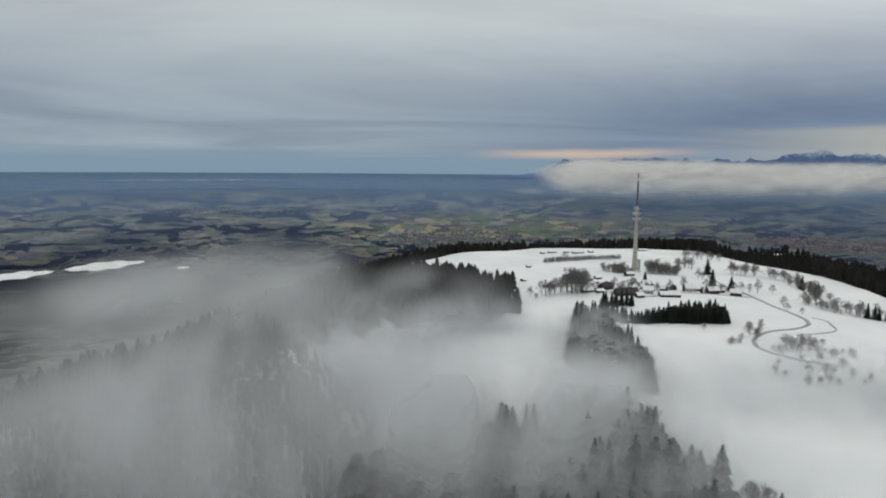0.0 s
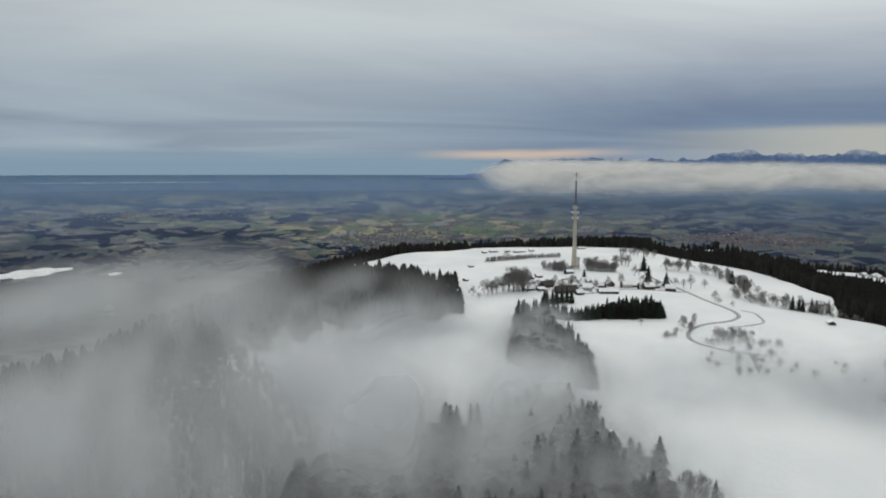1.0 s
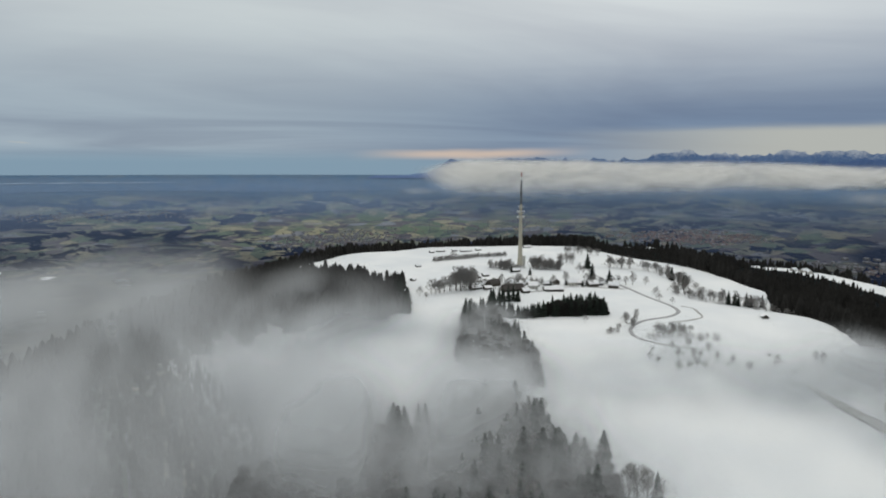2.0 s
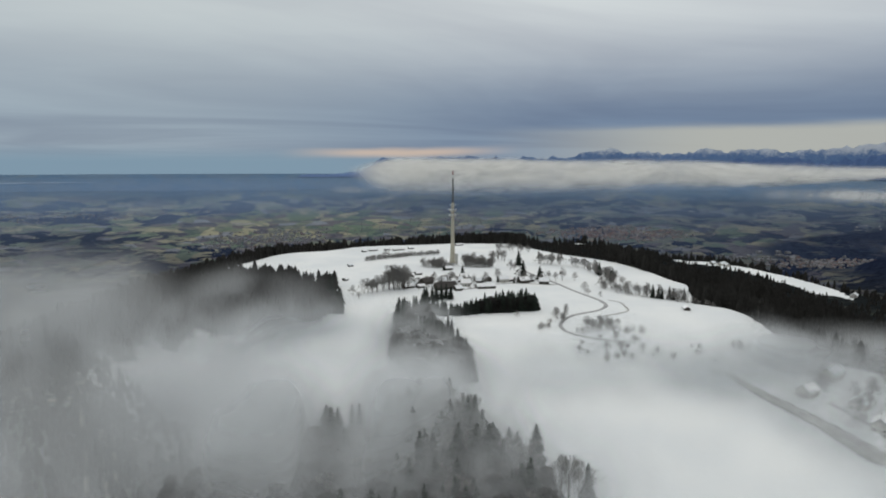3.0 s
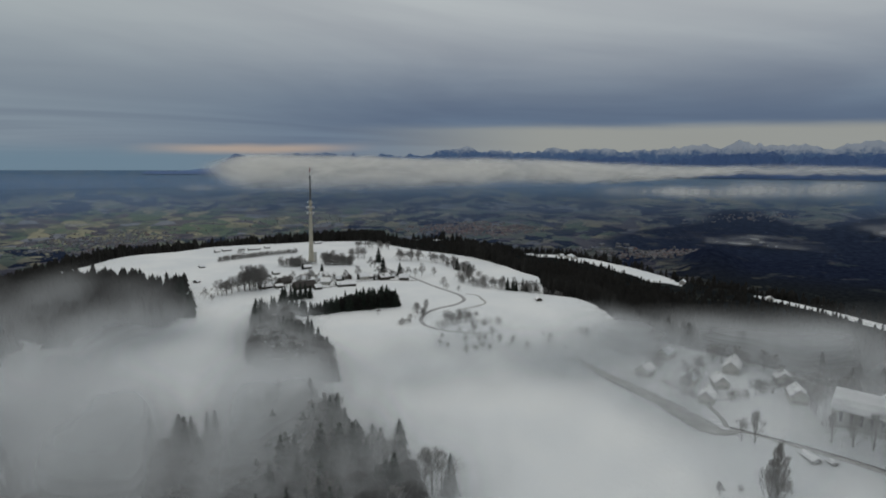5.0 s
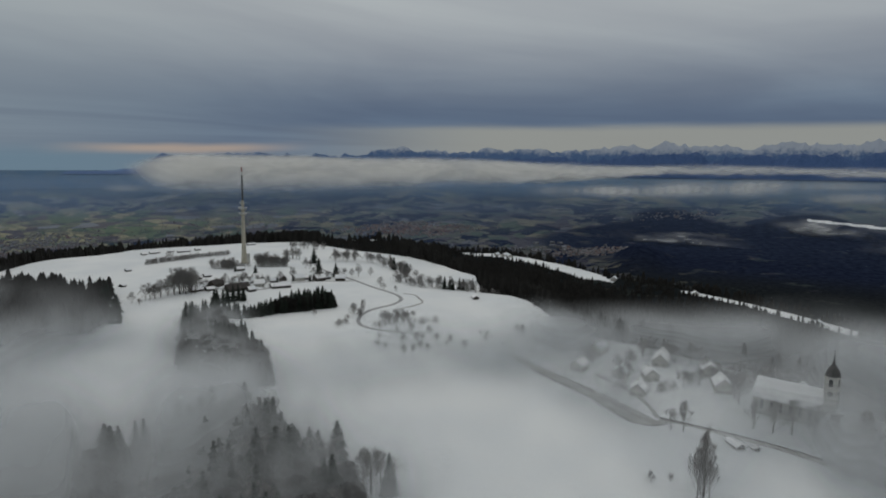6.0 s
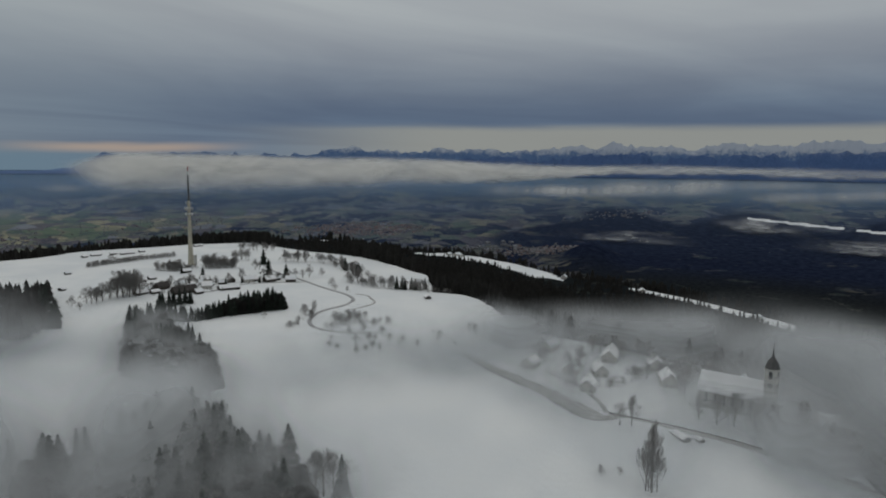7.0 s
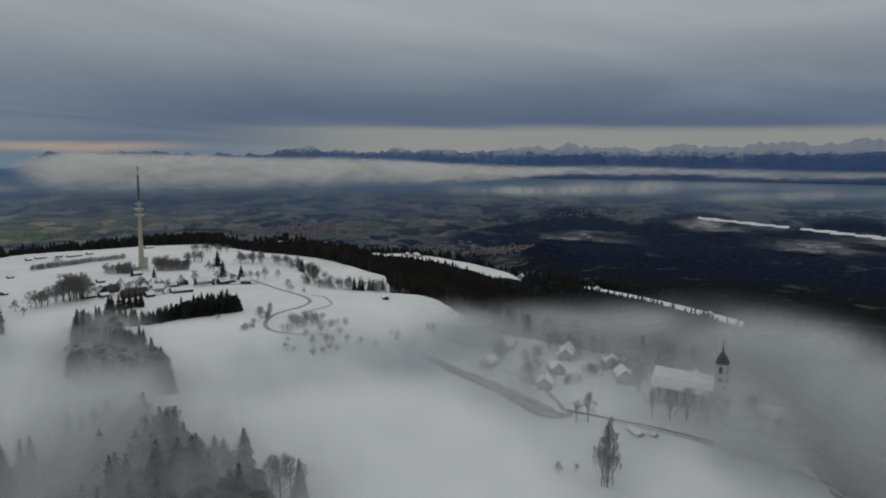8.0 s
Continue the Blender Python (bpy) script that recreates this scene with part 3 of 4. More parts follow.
def spruce_mesh(seed, tall, wide, tiers, boughs):
    """Trunk and crown of a spruce: tiers of drooping boughs round a dense core."""
    rng = random.Random(seed)
    verts, faces = [], []
    bare = tall * 0.05
    for t in range(tiers):
        f = t / tiers
        z = bare + (tall - bare) * f ** 0.95
        reach = wide * (1 - f) ** 0.75 * rng.uniform(0.85, 1.12) + 0.15
        rise = (tall - bare) / tiers * 1.7
        turn = rng.uniform(0, 6.28)
        n = max(6, int(boughs * (1 - 0.4 * f)))
        k = len(verts)
        verts.append((0, 0, min(z + rise, tall)))
        for i in range(n):
            a = turn + 6.2832 * i / n
            verts.append((reach * 0.62 * math.cos(a), reach * 0.62 * math.sin(a), z + 0.05 * reach))
        for i in range(n):
            faces.append((k, k + 1 + i, k + 1 + (i + 1) % n))
        for i in range(n):
            a = turn + 6.2832 * (i + rng.uniform(0.2, 0.8)) / n
            out = reach * rng.uniform(0.72, 1.22)
            drop = -out * rng.uniform(0.10, 0.34)
            half = 0.38 * out * rng.uniform(0.8, 1.3)
            c, s = math.cos(a), math.sin(a)
            k = len(verts)
            verts.append((0.1 * out * c, 0.1 * out * s, z + 0.42 * rise))
            for u, v, w in ((0.62, half, 0.0), (1.0, 0.0, 1.0), (0.62, -half, 0.0)):
                verts.append((u * out * c - v * s, u * out * s + v * c, z + 0.16 * rise + drop * w))
            faces += [(k, k + 1, k + 2), (k, k + 2, k + 3)]
    crown = bpy.data.meshes.new("crown")
    crown.from_pydata(verts, [], faces)
    crown.materials.append(NEEDLES)
    bm = bmesh.new()
    bmesh.ops.create_cone(bm, cap_ends=True, segments=8, radius1=tall * 0.016, radius2=0.03, depth=tall * 0.9, matrix=Matrix.Translation((0, 0, tall * 0.45 - 0.6)))
    trunk = bpy.data.meshes.new("trunk")
    bm.to_mesh(trunk)
    bm.free()
    trunk.materials.append(BARK)
    return trunk, crown


def limb(verts, faces, a, b, ra, rb, sides):
    d = (b - a)
    q = d.to_track_quat("Z", "Y")
    k = len(verts)
    for p, r in ((a, ra), (b, rb)):
        for i in range(sides):
            w = 6.2832 * i / sides
            verts.append(tuple(p + q @ Vector((r * math.cos(w), r * math.sin(w), 0))))
    for i in range(sides):
        j = (i + 1) % sides
        faces.append((k + i, k + j, k + sides + j, k + sides + i))


def bare_mesh(seed, tall, wide, depth=5, upright=0.5, start=0.25):
    """Trunk and bare crown of a leafless tree: limbs that fork into fine twigs."""
    rng = random.Random(seed)
    tv, tf, cv, cf = [], [], [], []
    base = Vector((0, 0, -0.4))
    lead = Vector((rng.uniform(-.03, .03) * tall, rng.uniform(-.03, .03) * tall, tall * 0.62))
    limb(tv, tf, base, lead, tall * 0.018, tall * 0.006, 8)

    def grow(p, d, length, r, level):
        q = p + d * length
        limb(cv, cf, p, q, r, r * 0.6, 5 if level < 2 else 3)
        if level == depth:
            return
        for _ in range(3 if level < 3 else 4):
            side = Vector((rng.gauss(0, 1), rng.gauss(0, 1), rng.gauss(0, 0.5))).normalized()
            n = (d * rng.uniform(0.6, 1.1) + side * rng.uniform(0.45, 0.9) * wide + Vector((0, 0, upright * 0.35))).normalized()
            grow(p + d * length * rng.uniform(0.55, 1.0), n, length * rng.uniform(0.6, 0.8), max(r * 0.55, 0.03), level + 1)

    for i in range(11):
        f = i / 10
        a = 2.4 * i + rng.uniform(-.4, .4)
        lean = wide * (1.15 - 0.75 * f) * rng.uniform(0.8, 1.2)
        d = Vector((math.cos(a) * lean, math.sin(a) * lean, rng.uniform(0.75, 1.0))).normalized()
        grow(base.lerp(lead, start + (0.96 - start) * f), d, tall * (0.26 - 0.08 * f) * rng.uniform(0.85, 1.15), tall * 0.007, 1)
    out = []
    for name, v, f, mat in (("trunk", tv, tf, BARK), ("crown", cv, cf, TWIGS)):
        me = bpy.data.meshes.new(name)
        me.from_pydata(v, [], f)
        me.materials.append(mat)
        out.append(me)
    return out


def tree_kind(name, meshes, label, group):
    root = new(name)
    for n, me in zip(("trunk", "crown"), meshes):
        ob = new(n, me)
        ob.parent = root
    return tagged(root, label, "tree", group)


def stand(kind, first, x, y, size, rng, label=""):
    """Sets a tree on the ground; the first one of a kind is moved, the rest are copies."""
    m = Matrix.Translation((x, y, float(height(x, y)) - 0.2)) @ Matrix.Rotation(rng.uniform(0, 6.28), 4, "Z")
    ob = kind
    if first:
        ob.matrix_basis = m
    else:
        ob = copy_thing(kind, m)
    ob.scale = (size * rng.uniform(0.9, 1.1), size * rng.uniform(0.9, 1.1), size)
    if label:
        ob["label"] = label
    return ob


class Planter:
    """Several shapes of one kind of tree, set out in turn."""

    def __init__(self, kinds, seed):
        self.kinds, self.used, self.rng = kinds, set(), random.Random(seed)

    def put(self, x, y, size=1.0, label=""):
        i = self.rng.randrange(len(self.kinds))
        first = i not in self.used
        self.used.add(i)
        return stand(self.kinds[i], first, x, y, size, self.rng, label)


spruces = Planter([tree_kind("spruce_tree", spruce_mesh(s, 24, w, t, 13), "tall dark spruce tree dusted with snow", "spruces on the hill")
                   for s, w, t in ((1, 6.2, 14), (2, 7.2, 13), (3, 5.6, 15), (4, 6.6, 13), (9, 5.2, 14))], 5)
bare_trees = Planter([tree_kind("bare_tree", bare_mesh(s, 17, w, 5, u, 0.14), "leafless grey-brown deciduous tree in the snow", "bare trees on the hill")
                      for s, w, u in ((21, 0.8, 0.9), (22, 0.95, 0.7), (23, 0.7, 1.1), (24, 0.85, 0.8))], 6)
shrubs = Planter([tree_kind("bare_shrub", bare_mesh(s, 6.5, 1.0, 4, 0.4, 0.04), "low leafless brown shrub growing from the snow", "shrubs on the hill")
                  for s in (31, 32)], 7)


tall_trees = Planter([tree_kind("tall_bare_tree", bare_mesh(s, 24, w, 5, 0.9, 0.06), "tall leafless tree with steep grey branches in fog", "tall trees by the church")
                      for s, w in ((41, 0.5), (42, 0.6))], 17)


def row_of(planter, a, b, count, size, jitter, seed, vary=0.2):
    rng = random.Random(seed)
    for i in range(count):
        f = (i + rng.uniform(0.1, 0.9)) / count
        planter.put(a[0] + (b[0] - a[0]) * f + rng.uniform(-jitter, jitter), a[1] + (b[1] - a[1]) * f + rng.uniform(-jitter, jitter), size * rng.uniform(1 - vary, 1 + vary))


# the wood beside the lane, the grove below it and the trees that rise from the fog in front
row_of(spruces, (243, 668), (293, 674), 22, 0.66, 4, 1)
row_of(spruces, (290, 676), (355, 668), 30, 0.80, 5, 2)
row_of(spruces, (310, 682), (354, 677), 14, 0.85, 5, 9)
row_of(spruces, (200, 678), (246, 672), 20, 0.82, 9, 3)
row_of(spruces, (178, 600), (204, 660), 16, 0.9, 7, 23)
row_of(spruces, (180, 590), (208, 548), 26, 0.85, 12, 4)
row_of(spruces, (180, 545), (200, 505), 22, 0.8, 8, 5)
for fx, fy, fs in ((177, 605, 1.3), (184, 612, 1.1), (203, 492, 0.75), (129, 386, 1.28), (146, 378, 1.3), (149, 354, 1.2), (164, 297, 1.28), 
                   (141, 376, 1.15), (123, 382, 1.1), (154, 362, 1.05), (143, 313, 1.25), (145, 303, 1.2), (104, 282, 1.25), (54, 367, 1.25), (68, 364, 1.28), (39, 350, 1.2), (154, 308, 1.1), (118, 372, 1.2)):
    spruces.put(fx, fy, fs)
row_of(spruces, (116, 372), (150, 325), 16, 1.1, 12, 6)
row_of(spruces, (62, 338), (128, 340), 14, 1.0, 20, 8)
row_of(spruces, (84, 285), (152, 292), 15, 1.08, 13, 10)
row_of(spruces, (60, 258), (148, 262), 13, 1.1, 10, 37)
row_of(spruces, (66, 352), (112, 356), 9, 1.3, 8, 51)
row_of(spruces, (96, 322), (146, 330), 20, 1.3, 11, 52)
row_of(spruces, (100, 300), (150, 300), 16, 1.3, 9, 53)
row_of(bare_trees, (112, 352), (146, 340), 10, 1.6, 8, 54)
row_of(spruces, (184, 575), (206, 528), 14, 1.0, 8, 55)
row_of(bare_trees, (110, 330), (158, 300), 12, 1.35, 12, 25)
row_of(bare_trees, (60, 300), (140, 258), 14, 1.3, 16, 26)
for fx, fy, fs in ((168, 270, 1.5), (172, 267, 1.35), (165, 273, 1.3)):
    bare_trees.put(fx, fy, fs)
spruces.put(174, 263, 0.95)
row_of(spruces, (248, 748), (286, 749), 9, 0.72, 4, 49)
row_of(spruces, (139, 692), (160, 890), 18, 0.9, 5, 44)
row_of(shrubs, (572, 905), (531, 776), 22, 1.2, 8, 45)
row_of(shrubs, (500, 760), (503, 690), 14, 1.2, 7, 46)
row_of(shrubs, (505, 688), (540, 620), 16, 1.2, 5, 47)
row_of(bare_trees, (566, 890), (527, 770), 14, 0.6, 9, 48)
# single trees and rows round the hamlet
for fx, fy, fs in ((480, 972, 1.05), (432, 858, 1.05), (446, 834, 0.85), (357, 903, 0.62), (346, 851, 0.4), (342, 940, 0.5)):
    spruces.put(fx, fy, fs)
row_of(bare_trees, (190, 811), (222, 822), 10, 1.15, 4, 11)
row_of(bare_trees, (224, 823), (248, 815), 10, 1.6, 5, 12)
row_of(bare_trees, (232, 832), (250, 826), 6, 1.55, 5, 27)
row_of(shrubs, (255, 1080), (349, 1141), 80, 1.25, 2.5, 13)
row_of(shrubs, (349, 1141), (402, 1137), 40, 1.25, 2.5, 14)
row_of(bare_trees, (329, 985), (352, 965), 18, 0.8, 7, 15)
row_of(shrubs, (326, 982), (356, 960), 22, 1.5, 7, 57)
row_of(shrubs, (316, 584), (330, 592), 7, 1.1, 3, 42)
row_of(shrubs, (196, 630), (206, 634), 5, 1.0, 3, 43)
row_of(shrubs, (340, 965), (375, 975), 14, 1.1, 5, 28)
row_of(bare_trees, (385, 965), (426, 953), 30, 0.95, 6, 16)
row_of(shrubs, (385, 960), (426, 948), 24, 1.5, 5, 29)
row_of(bare_trees, (405, 1030), (420, 1024), 5, 0.7, 4, 30)
row_of(bare_trees, (512, 1138), (555, 1088), 14, 0.8, 5, 17)
row_of(bare_trees, (460, 1046), (480, 1020), 7, 0.95, 4, 18)
row_of(bare_trees, (516, 984), (552, 960), 11, 1.0, 4, 24)
row_of(bare_trees, (562, 958), (575, 900), 10, 0.9, 6, 19)
row_of(bare_trees, (572, 905), (531, 776), 18, 0.75, 9, 31)
row_of(spruces, (560, 865), (535, 790), 9, 0.62, 8, 20)
row_of(bare_trees, (500, 760), (503, 690), 14, 0.8, 8, 32)
row_of(bare_trees, (505, 690), (534, 632), 14, 0.85, 6, 33)
row_of(spruces, (508, 668), (536, 640), 6, 0.62, 4, 34)
row_of(shrubs, (515, 650), (545, 600), 14, 1.0, 5, 35)
orchard = random.Random(71)
for _ in range(26):
    bare_trees.put(*polar(orchard.uniform(31, 44), orchard.uniform(545, 625)), orchard.uniform(0.3, 0.7))
# gardens and trees between the village houses
row_of(bare_trees, (400, 300), (442, 335), 9, 0.7, 7, 72)
row_of(bare_trees, (432, 275), (480, 262), 10, 0.8, 6, 73)
row_of(bare_trees, (455, 246), (486, 228), 9, 0.9, 6, 74)
row_of(shrubs, (418, 352), (458, 384), 12, 1.3, 6, 75)
row_of(shrubs, (384, 300), (414, 268), 12, 1.2, 6, 76)
row_of(bare_trees, (470, 345), (492, 300), 10, 0.85, 7, 77)
row_of(bare_trees, (350, 600), (372, 640), 8, 0.62, 5, 21)
row_of(bare_trees, (352, 565), (398, 570), 16, 0.62, 9, 36)
row_of(shrubs, (345, 556), (405, 540), 16, 1.1, 9, 22)
row_of(bare_trees, (290, 842), (350, 832), 9, 0.6, 9, 38)
row_of(bare_trees, (270, 850), (330, 862), 8, 0.55, 9, 39)
row_of(bare_trees, (395, 828), (450, 822), 9, 0.6, 6, 40)
row_of(shrubs, (262, 810), (340, 786), 18, 0.8, 7, 41)
row_of(bare_trees, (262, 852), (345, 845), 12, 0.5, 10, 50)
row_of(shrubs, (270, 846), (350, 840), 18, 0.8, 9, 51)
row_of(spruces, (350, 828), (440, 826), 5, 0.4, 8, 52)
for fx, fy, fs in ((438, 913, 0.95), (441, 906, 0.8), (360, 824, 0.95), (383, 837, 1.1), (456, 732, 0.85), (471, 815, 1.1), (489, 812, 0.75), (294, 1101, 1.0), (434, 1050, 0.85), (452, 690, 0.5),
                   (449, 712, 0.55), (420, 850, 0.85), (425, 838, 0.8), (455, 826, 0.8), (462, 818, 0.75), (452, 838, 0.7), (300, 860, 0.75), (315, 850, 0.7), (322, 856, 0.8), (330, 870, 0.7), (175, 805, 0.8),
                   (178, 785, 0.55), (318, 640, 0.5), (330, 590, 0.6), (286, 195, 0.42), (295, 190, 0.3)):
    bare_trees.put(fx, fy, fs)
# tall bare trees round the church
for fx, fy, fs in ((396, 190, 1.2), (402, 182, 1.3), (408, 172, 1.2), (405, 160, 1.2), (412, 146, 1.3), (418, 150, 1.2), (402, 128, 1.1), (410, 122, 1.1), (398, 114, 1.0), (405, 106, 1.0), (440, 240, 1.0), (432, 232, 1.1), (474, 283, 0.9), (392, 200, 1.0)):
    tall_trees.put(fx, fy, fs * 0.72)
for fx, fy, fs in ((352, 221, 0.75), (347, 226, 0.6)):
    tall_trees.put(fx, fy, fs)


for fx, fy, fs in ((293, 170, 1.42), (295, 172, 1.3), (292, 173, 1.15), (296, 169, 0.9), (293, 172, 0.8)):
    lone = tall_trees.put(fx, fy, fs, "very tall narrow leafless tree standing in snow")
    lone.scale = (0.62 * fs, 0.62 * fs, fs)


def forest(name, spots, seed, label, tall=1.0):
    """A wood of uneven spruces and bare crowns, joined."""
    rng = random.Random(seed)
    verts, faces = [], []
    for x, y in spots:
        h = rng.uniform(13, 26) * tall
        b, r = math.degrees(math.atan2(x - EX, y - EY)), math.hypot(x - EX, y - EY)
        if 26.5 < b < 33 and r < 1500:
            h *= 0.5
        s = float(steps(SHOULDER, b))
        if b > 37 and s - 230 < r < s + 10:
            h *= 0.55
        w = h * rng.uniform(0.19, 0.32)
        z0 = float(height(x, y)) - 0.5
        tiers = 4
        for t in range(tiers):
            f = t / tiers
            z = z0 + h * (0.08 + 0.92 * f)
            k = len(verts)
            n = 7
            verts.append((x + rng.uniform(-.2, .2), y + rng.uniform(-.2, .2), min(z + h * 0.36, z0 + h)))
            r = w * (1 - f) ** 0.6 + 0.15
            a0 = rng.uniform(0, 6.28)
            for i in range(2 * n):
                a = a0 + math.pi * i / n
                q = r * (rng.uniform(0.85, 1.2) if i % 2 else rng.uniform(0.5, 0.7))
                verts.append((x + q * math.cos(a), y + q * math.sin(a), z - (0.06 * h if i % 2 else 0)))
            for i in range(2 * n):
                faces.append((k, k + 1 + i, k + 1 + (i + 1) % (2 * n)))
    ob = mesh_object(name, verts, faces, FAR_NEEDLES)
    return tagged(ob, label, "forest", kind="stuff")


def thicket(name, spots, seed, label, low, high, mat, bare=0.0):
    """A dense wood of full-crowned spruces, and some bare crowns, joined."""
    rng = random.Random(seed)
    shapes = []
    for k in range(4):
        for me in spruce_mesh(60 + k, 1.0, 0.24 + 0.025 * k, 12, 11)[1:]:
            shapes.append((np.array([v.co[:] for v in me.vertices]), np.array([f.vertices[:] for f in me.polygons])))
            bpy.data.meshes.remove(me)
    twigs = []
    for k in range(2):
        trunk, crown = bare_mesh(80 + k, 1.0, 0.8, 4, 0.8, 0.14)
        bpy.data.meshes.remove(trunk)
        twigs.append((np.array([v.co[:] for v in crown.vertices]), [tuple(f.vertices) for f in crown.polygons]))
        bpy.data.meshes.remove(crown)
    verts, faces, count = [], [], 0
    for x, y in spots:
        h = rng.uniform(low, high)
        v, f = rng.choice(twigs) if rng.random() < bare else rng.choice(shapes)
        a = rng.uniform(0, 6.28)
        c, d = math.cos(a) * h * rng.uniform(0.85, 1.15), math.sin(a) * h
        out = np.stack([v[:, 0] * c - v[:, 1] * d + x, v[:, 0] * d + v[:, 1] * c + y, v[:, 2] * h + float(height(x, y)) - 0.3], -1)
        verts.extend(out.tolist())
        faces.extend(tuple(int(q) + count for q in t) for t in f)
        count += len(v)
    ob = mesh_object(name, verts, faces, mat)
    return tagged(ob, label, "forest", kind="stuff")


def scatter(count, seed, accept, b0, b1, r0, r1):
    rng = random.Random(seed)
    out = []
    while len(out) < count:
        b = rng.uniform(b0, b1)
        r = math.sqrt(rng.uniform(r0 * r0, r1 * r1))
        if accept(b, r, rng):
            out.append(polar(b, r))
    return out


def on_slope(b, r, rng):
    e, s = float(steps(EDGE, b)), float(steps(SHOULDER, b))
    if 38 < b < 52 and abs(r - s + 45) < 26 + 4.5 * (b - 39) or 56 < b < 70 and abs(r - s + 20) < 20:
        return False
    if abs(b - 30) < 2.5 and abs(r - 1515) < 32:
        return False
    return e + (12 if b < 52 else 60) < r < s + 60


def behind_crest(b, r, rng):
    e = float(steps(EDGE, b))
    return e + 14 < r < e + 110


forest("forest_slope", scatter(5200, 41, on_slope, 25, 84, 500, 1800), 1, "dark spruce forest covering the far slope of the ridge")
forest("forest_crest", scatter(2200, 42, behind_crest, -2, 27, 1000, 1480), 2, "dark line of spruces behind the snowy crest", 1.05)


def left_wood(b, r, rng):
    near = 690 - 5 * abs(b - 9) - (8 if b > 0 else 40) * math.sin(b * 1.7)
    far = 930 + 14 * (9 - b)
    return near < r < min(far, float(steps(EDGE, b)) + 120) and b < 9.6 + 0.9 * math.sin(r * 0.045) and not (b > 7.2 and r > 905)


def hollow_wood(b, r, rng):
    return r < 640 and noise.noise(Vector((b * 0.16, r * 0.009, 3.0))) > -0.6 and b < 1 - (r - 300) * 0.03


FRONT = [(-4, 330), (3, 352), (7, 374), (12, 372), (15.5, 388), (17.5, 408), (20, 410), (22, 380), (24.5, 352), (27, 330), (29, 318), (30, 280)]
GROVE = [(15.0, 560), (15.6, 640), (17.3, 668), (18.6, 650), (19.6, 580), (21.0, 545), (22.3, 512), (22.6, 490)]
GROVE_NEAR = [(15.0, 560), (16.3, 520), (18.5, 505), (22.6, 474)]


def front_wood(b, r, rng):
    return r < float(steps(FRONT, b)) - rng.uniform(4, 16)


def grove(b, r, rng):
    return float(steps(GROVE_NEAR, b)) < r < float(steps(GROVE, b))


thicket("wood_front", scatter(520, 61, front_wood, -4, 29.5, 255, 412), 61, "dense dark spruces and bare crowns rising from fog", 15, 22, FAR_NEEDLES, 0.05)
thicket("grove_spruces", scatter(120, 62, grove, 15, 21.8, 470, 670), 62, "compact grove of tall dark spruces in thin fog", 15, 22, FAR_NEEDLES)
lane_rng = random.Random(63)
thicket("wood_by_lane", [(292 + 62 * f + lane_rng.uniform(-4, 4), 676 - 7 * f + lane_rng.uniform(-3, 7)) for f in np.linspace(0, 1, 64)], 63, "dense row of dark spruces below the hamlet", 11, 18, FAR_NEEDLES, 0.4)
forest("forest_hollow", scatter(2800, 44, hollow_wood, -42, 2, 250, 700), 4, "dark spruce forest sunk deep in fog", 0.42)
forest("forest_west", scatter(2300, 43, left_wood, -30, 10.4, 520, 1180), 3, "frosted spruce forest half sunk in fog")

# ---- the transmission tower ----
def lathe(rings, sides=32):
    bm = bmesh.new()
    loops = []
    for z, r in rings:
        loops.append([bm.verts.new((r * math.cos(6.28319 * i / sides), r * math.sin(6.28319 * i / sides), z)) for i in range(sides)])
    for a, b in zip(loops, loops[1:]):
        for i in range(sides):
            bm.faces.new((a[i], a[(i + 1) % sides], b[(i + 1) % sides], b[i]))
    bm.faces.new(loops[0][::-1])
    bm.faces.new(loops[-1])
    return bm


def part(name, bm, mat, parent, label=""):
    me = bpy.data.meshes.new(name)
    bm.to_mesh(me)
    bm.free()
    me.materials.append(mat)
    ob = new(name, me)
    ob.parent = parent
    return tagged(ob, label)


def box(bm, x0, y0, z0, x1, y1, z1):
    bmesh.ops.create_cube(bm, size=1, matrix=Matrix.Translation(((x0 + x1) / 2, (y0 + y1) / 2, (z0 + z1) / 2)) @ Matrix.Diagonal((x1 - x0, y1 - y0, z1 - z0, 1)))
    return bm


TOWER = (381, 1010)


def tube(r, z0, z1, sides=12, x=0.0, y=0.0):
    bm = lathe([(z0, r), (z1, r)], sides)
    bmesh.ops.translate(bm, verts=bm.verts, vec=(x, y, 0))
    return bm


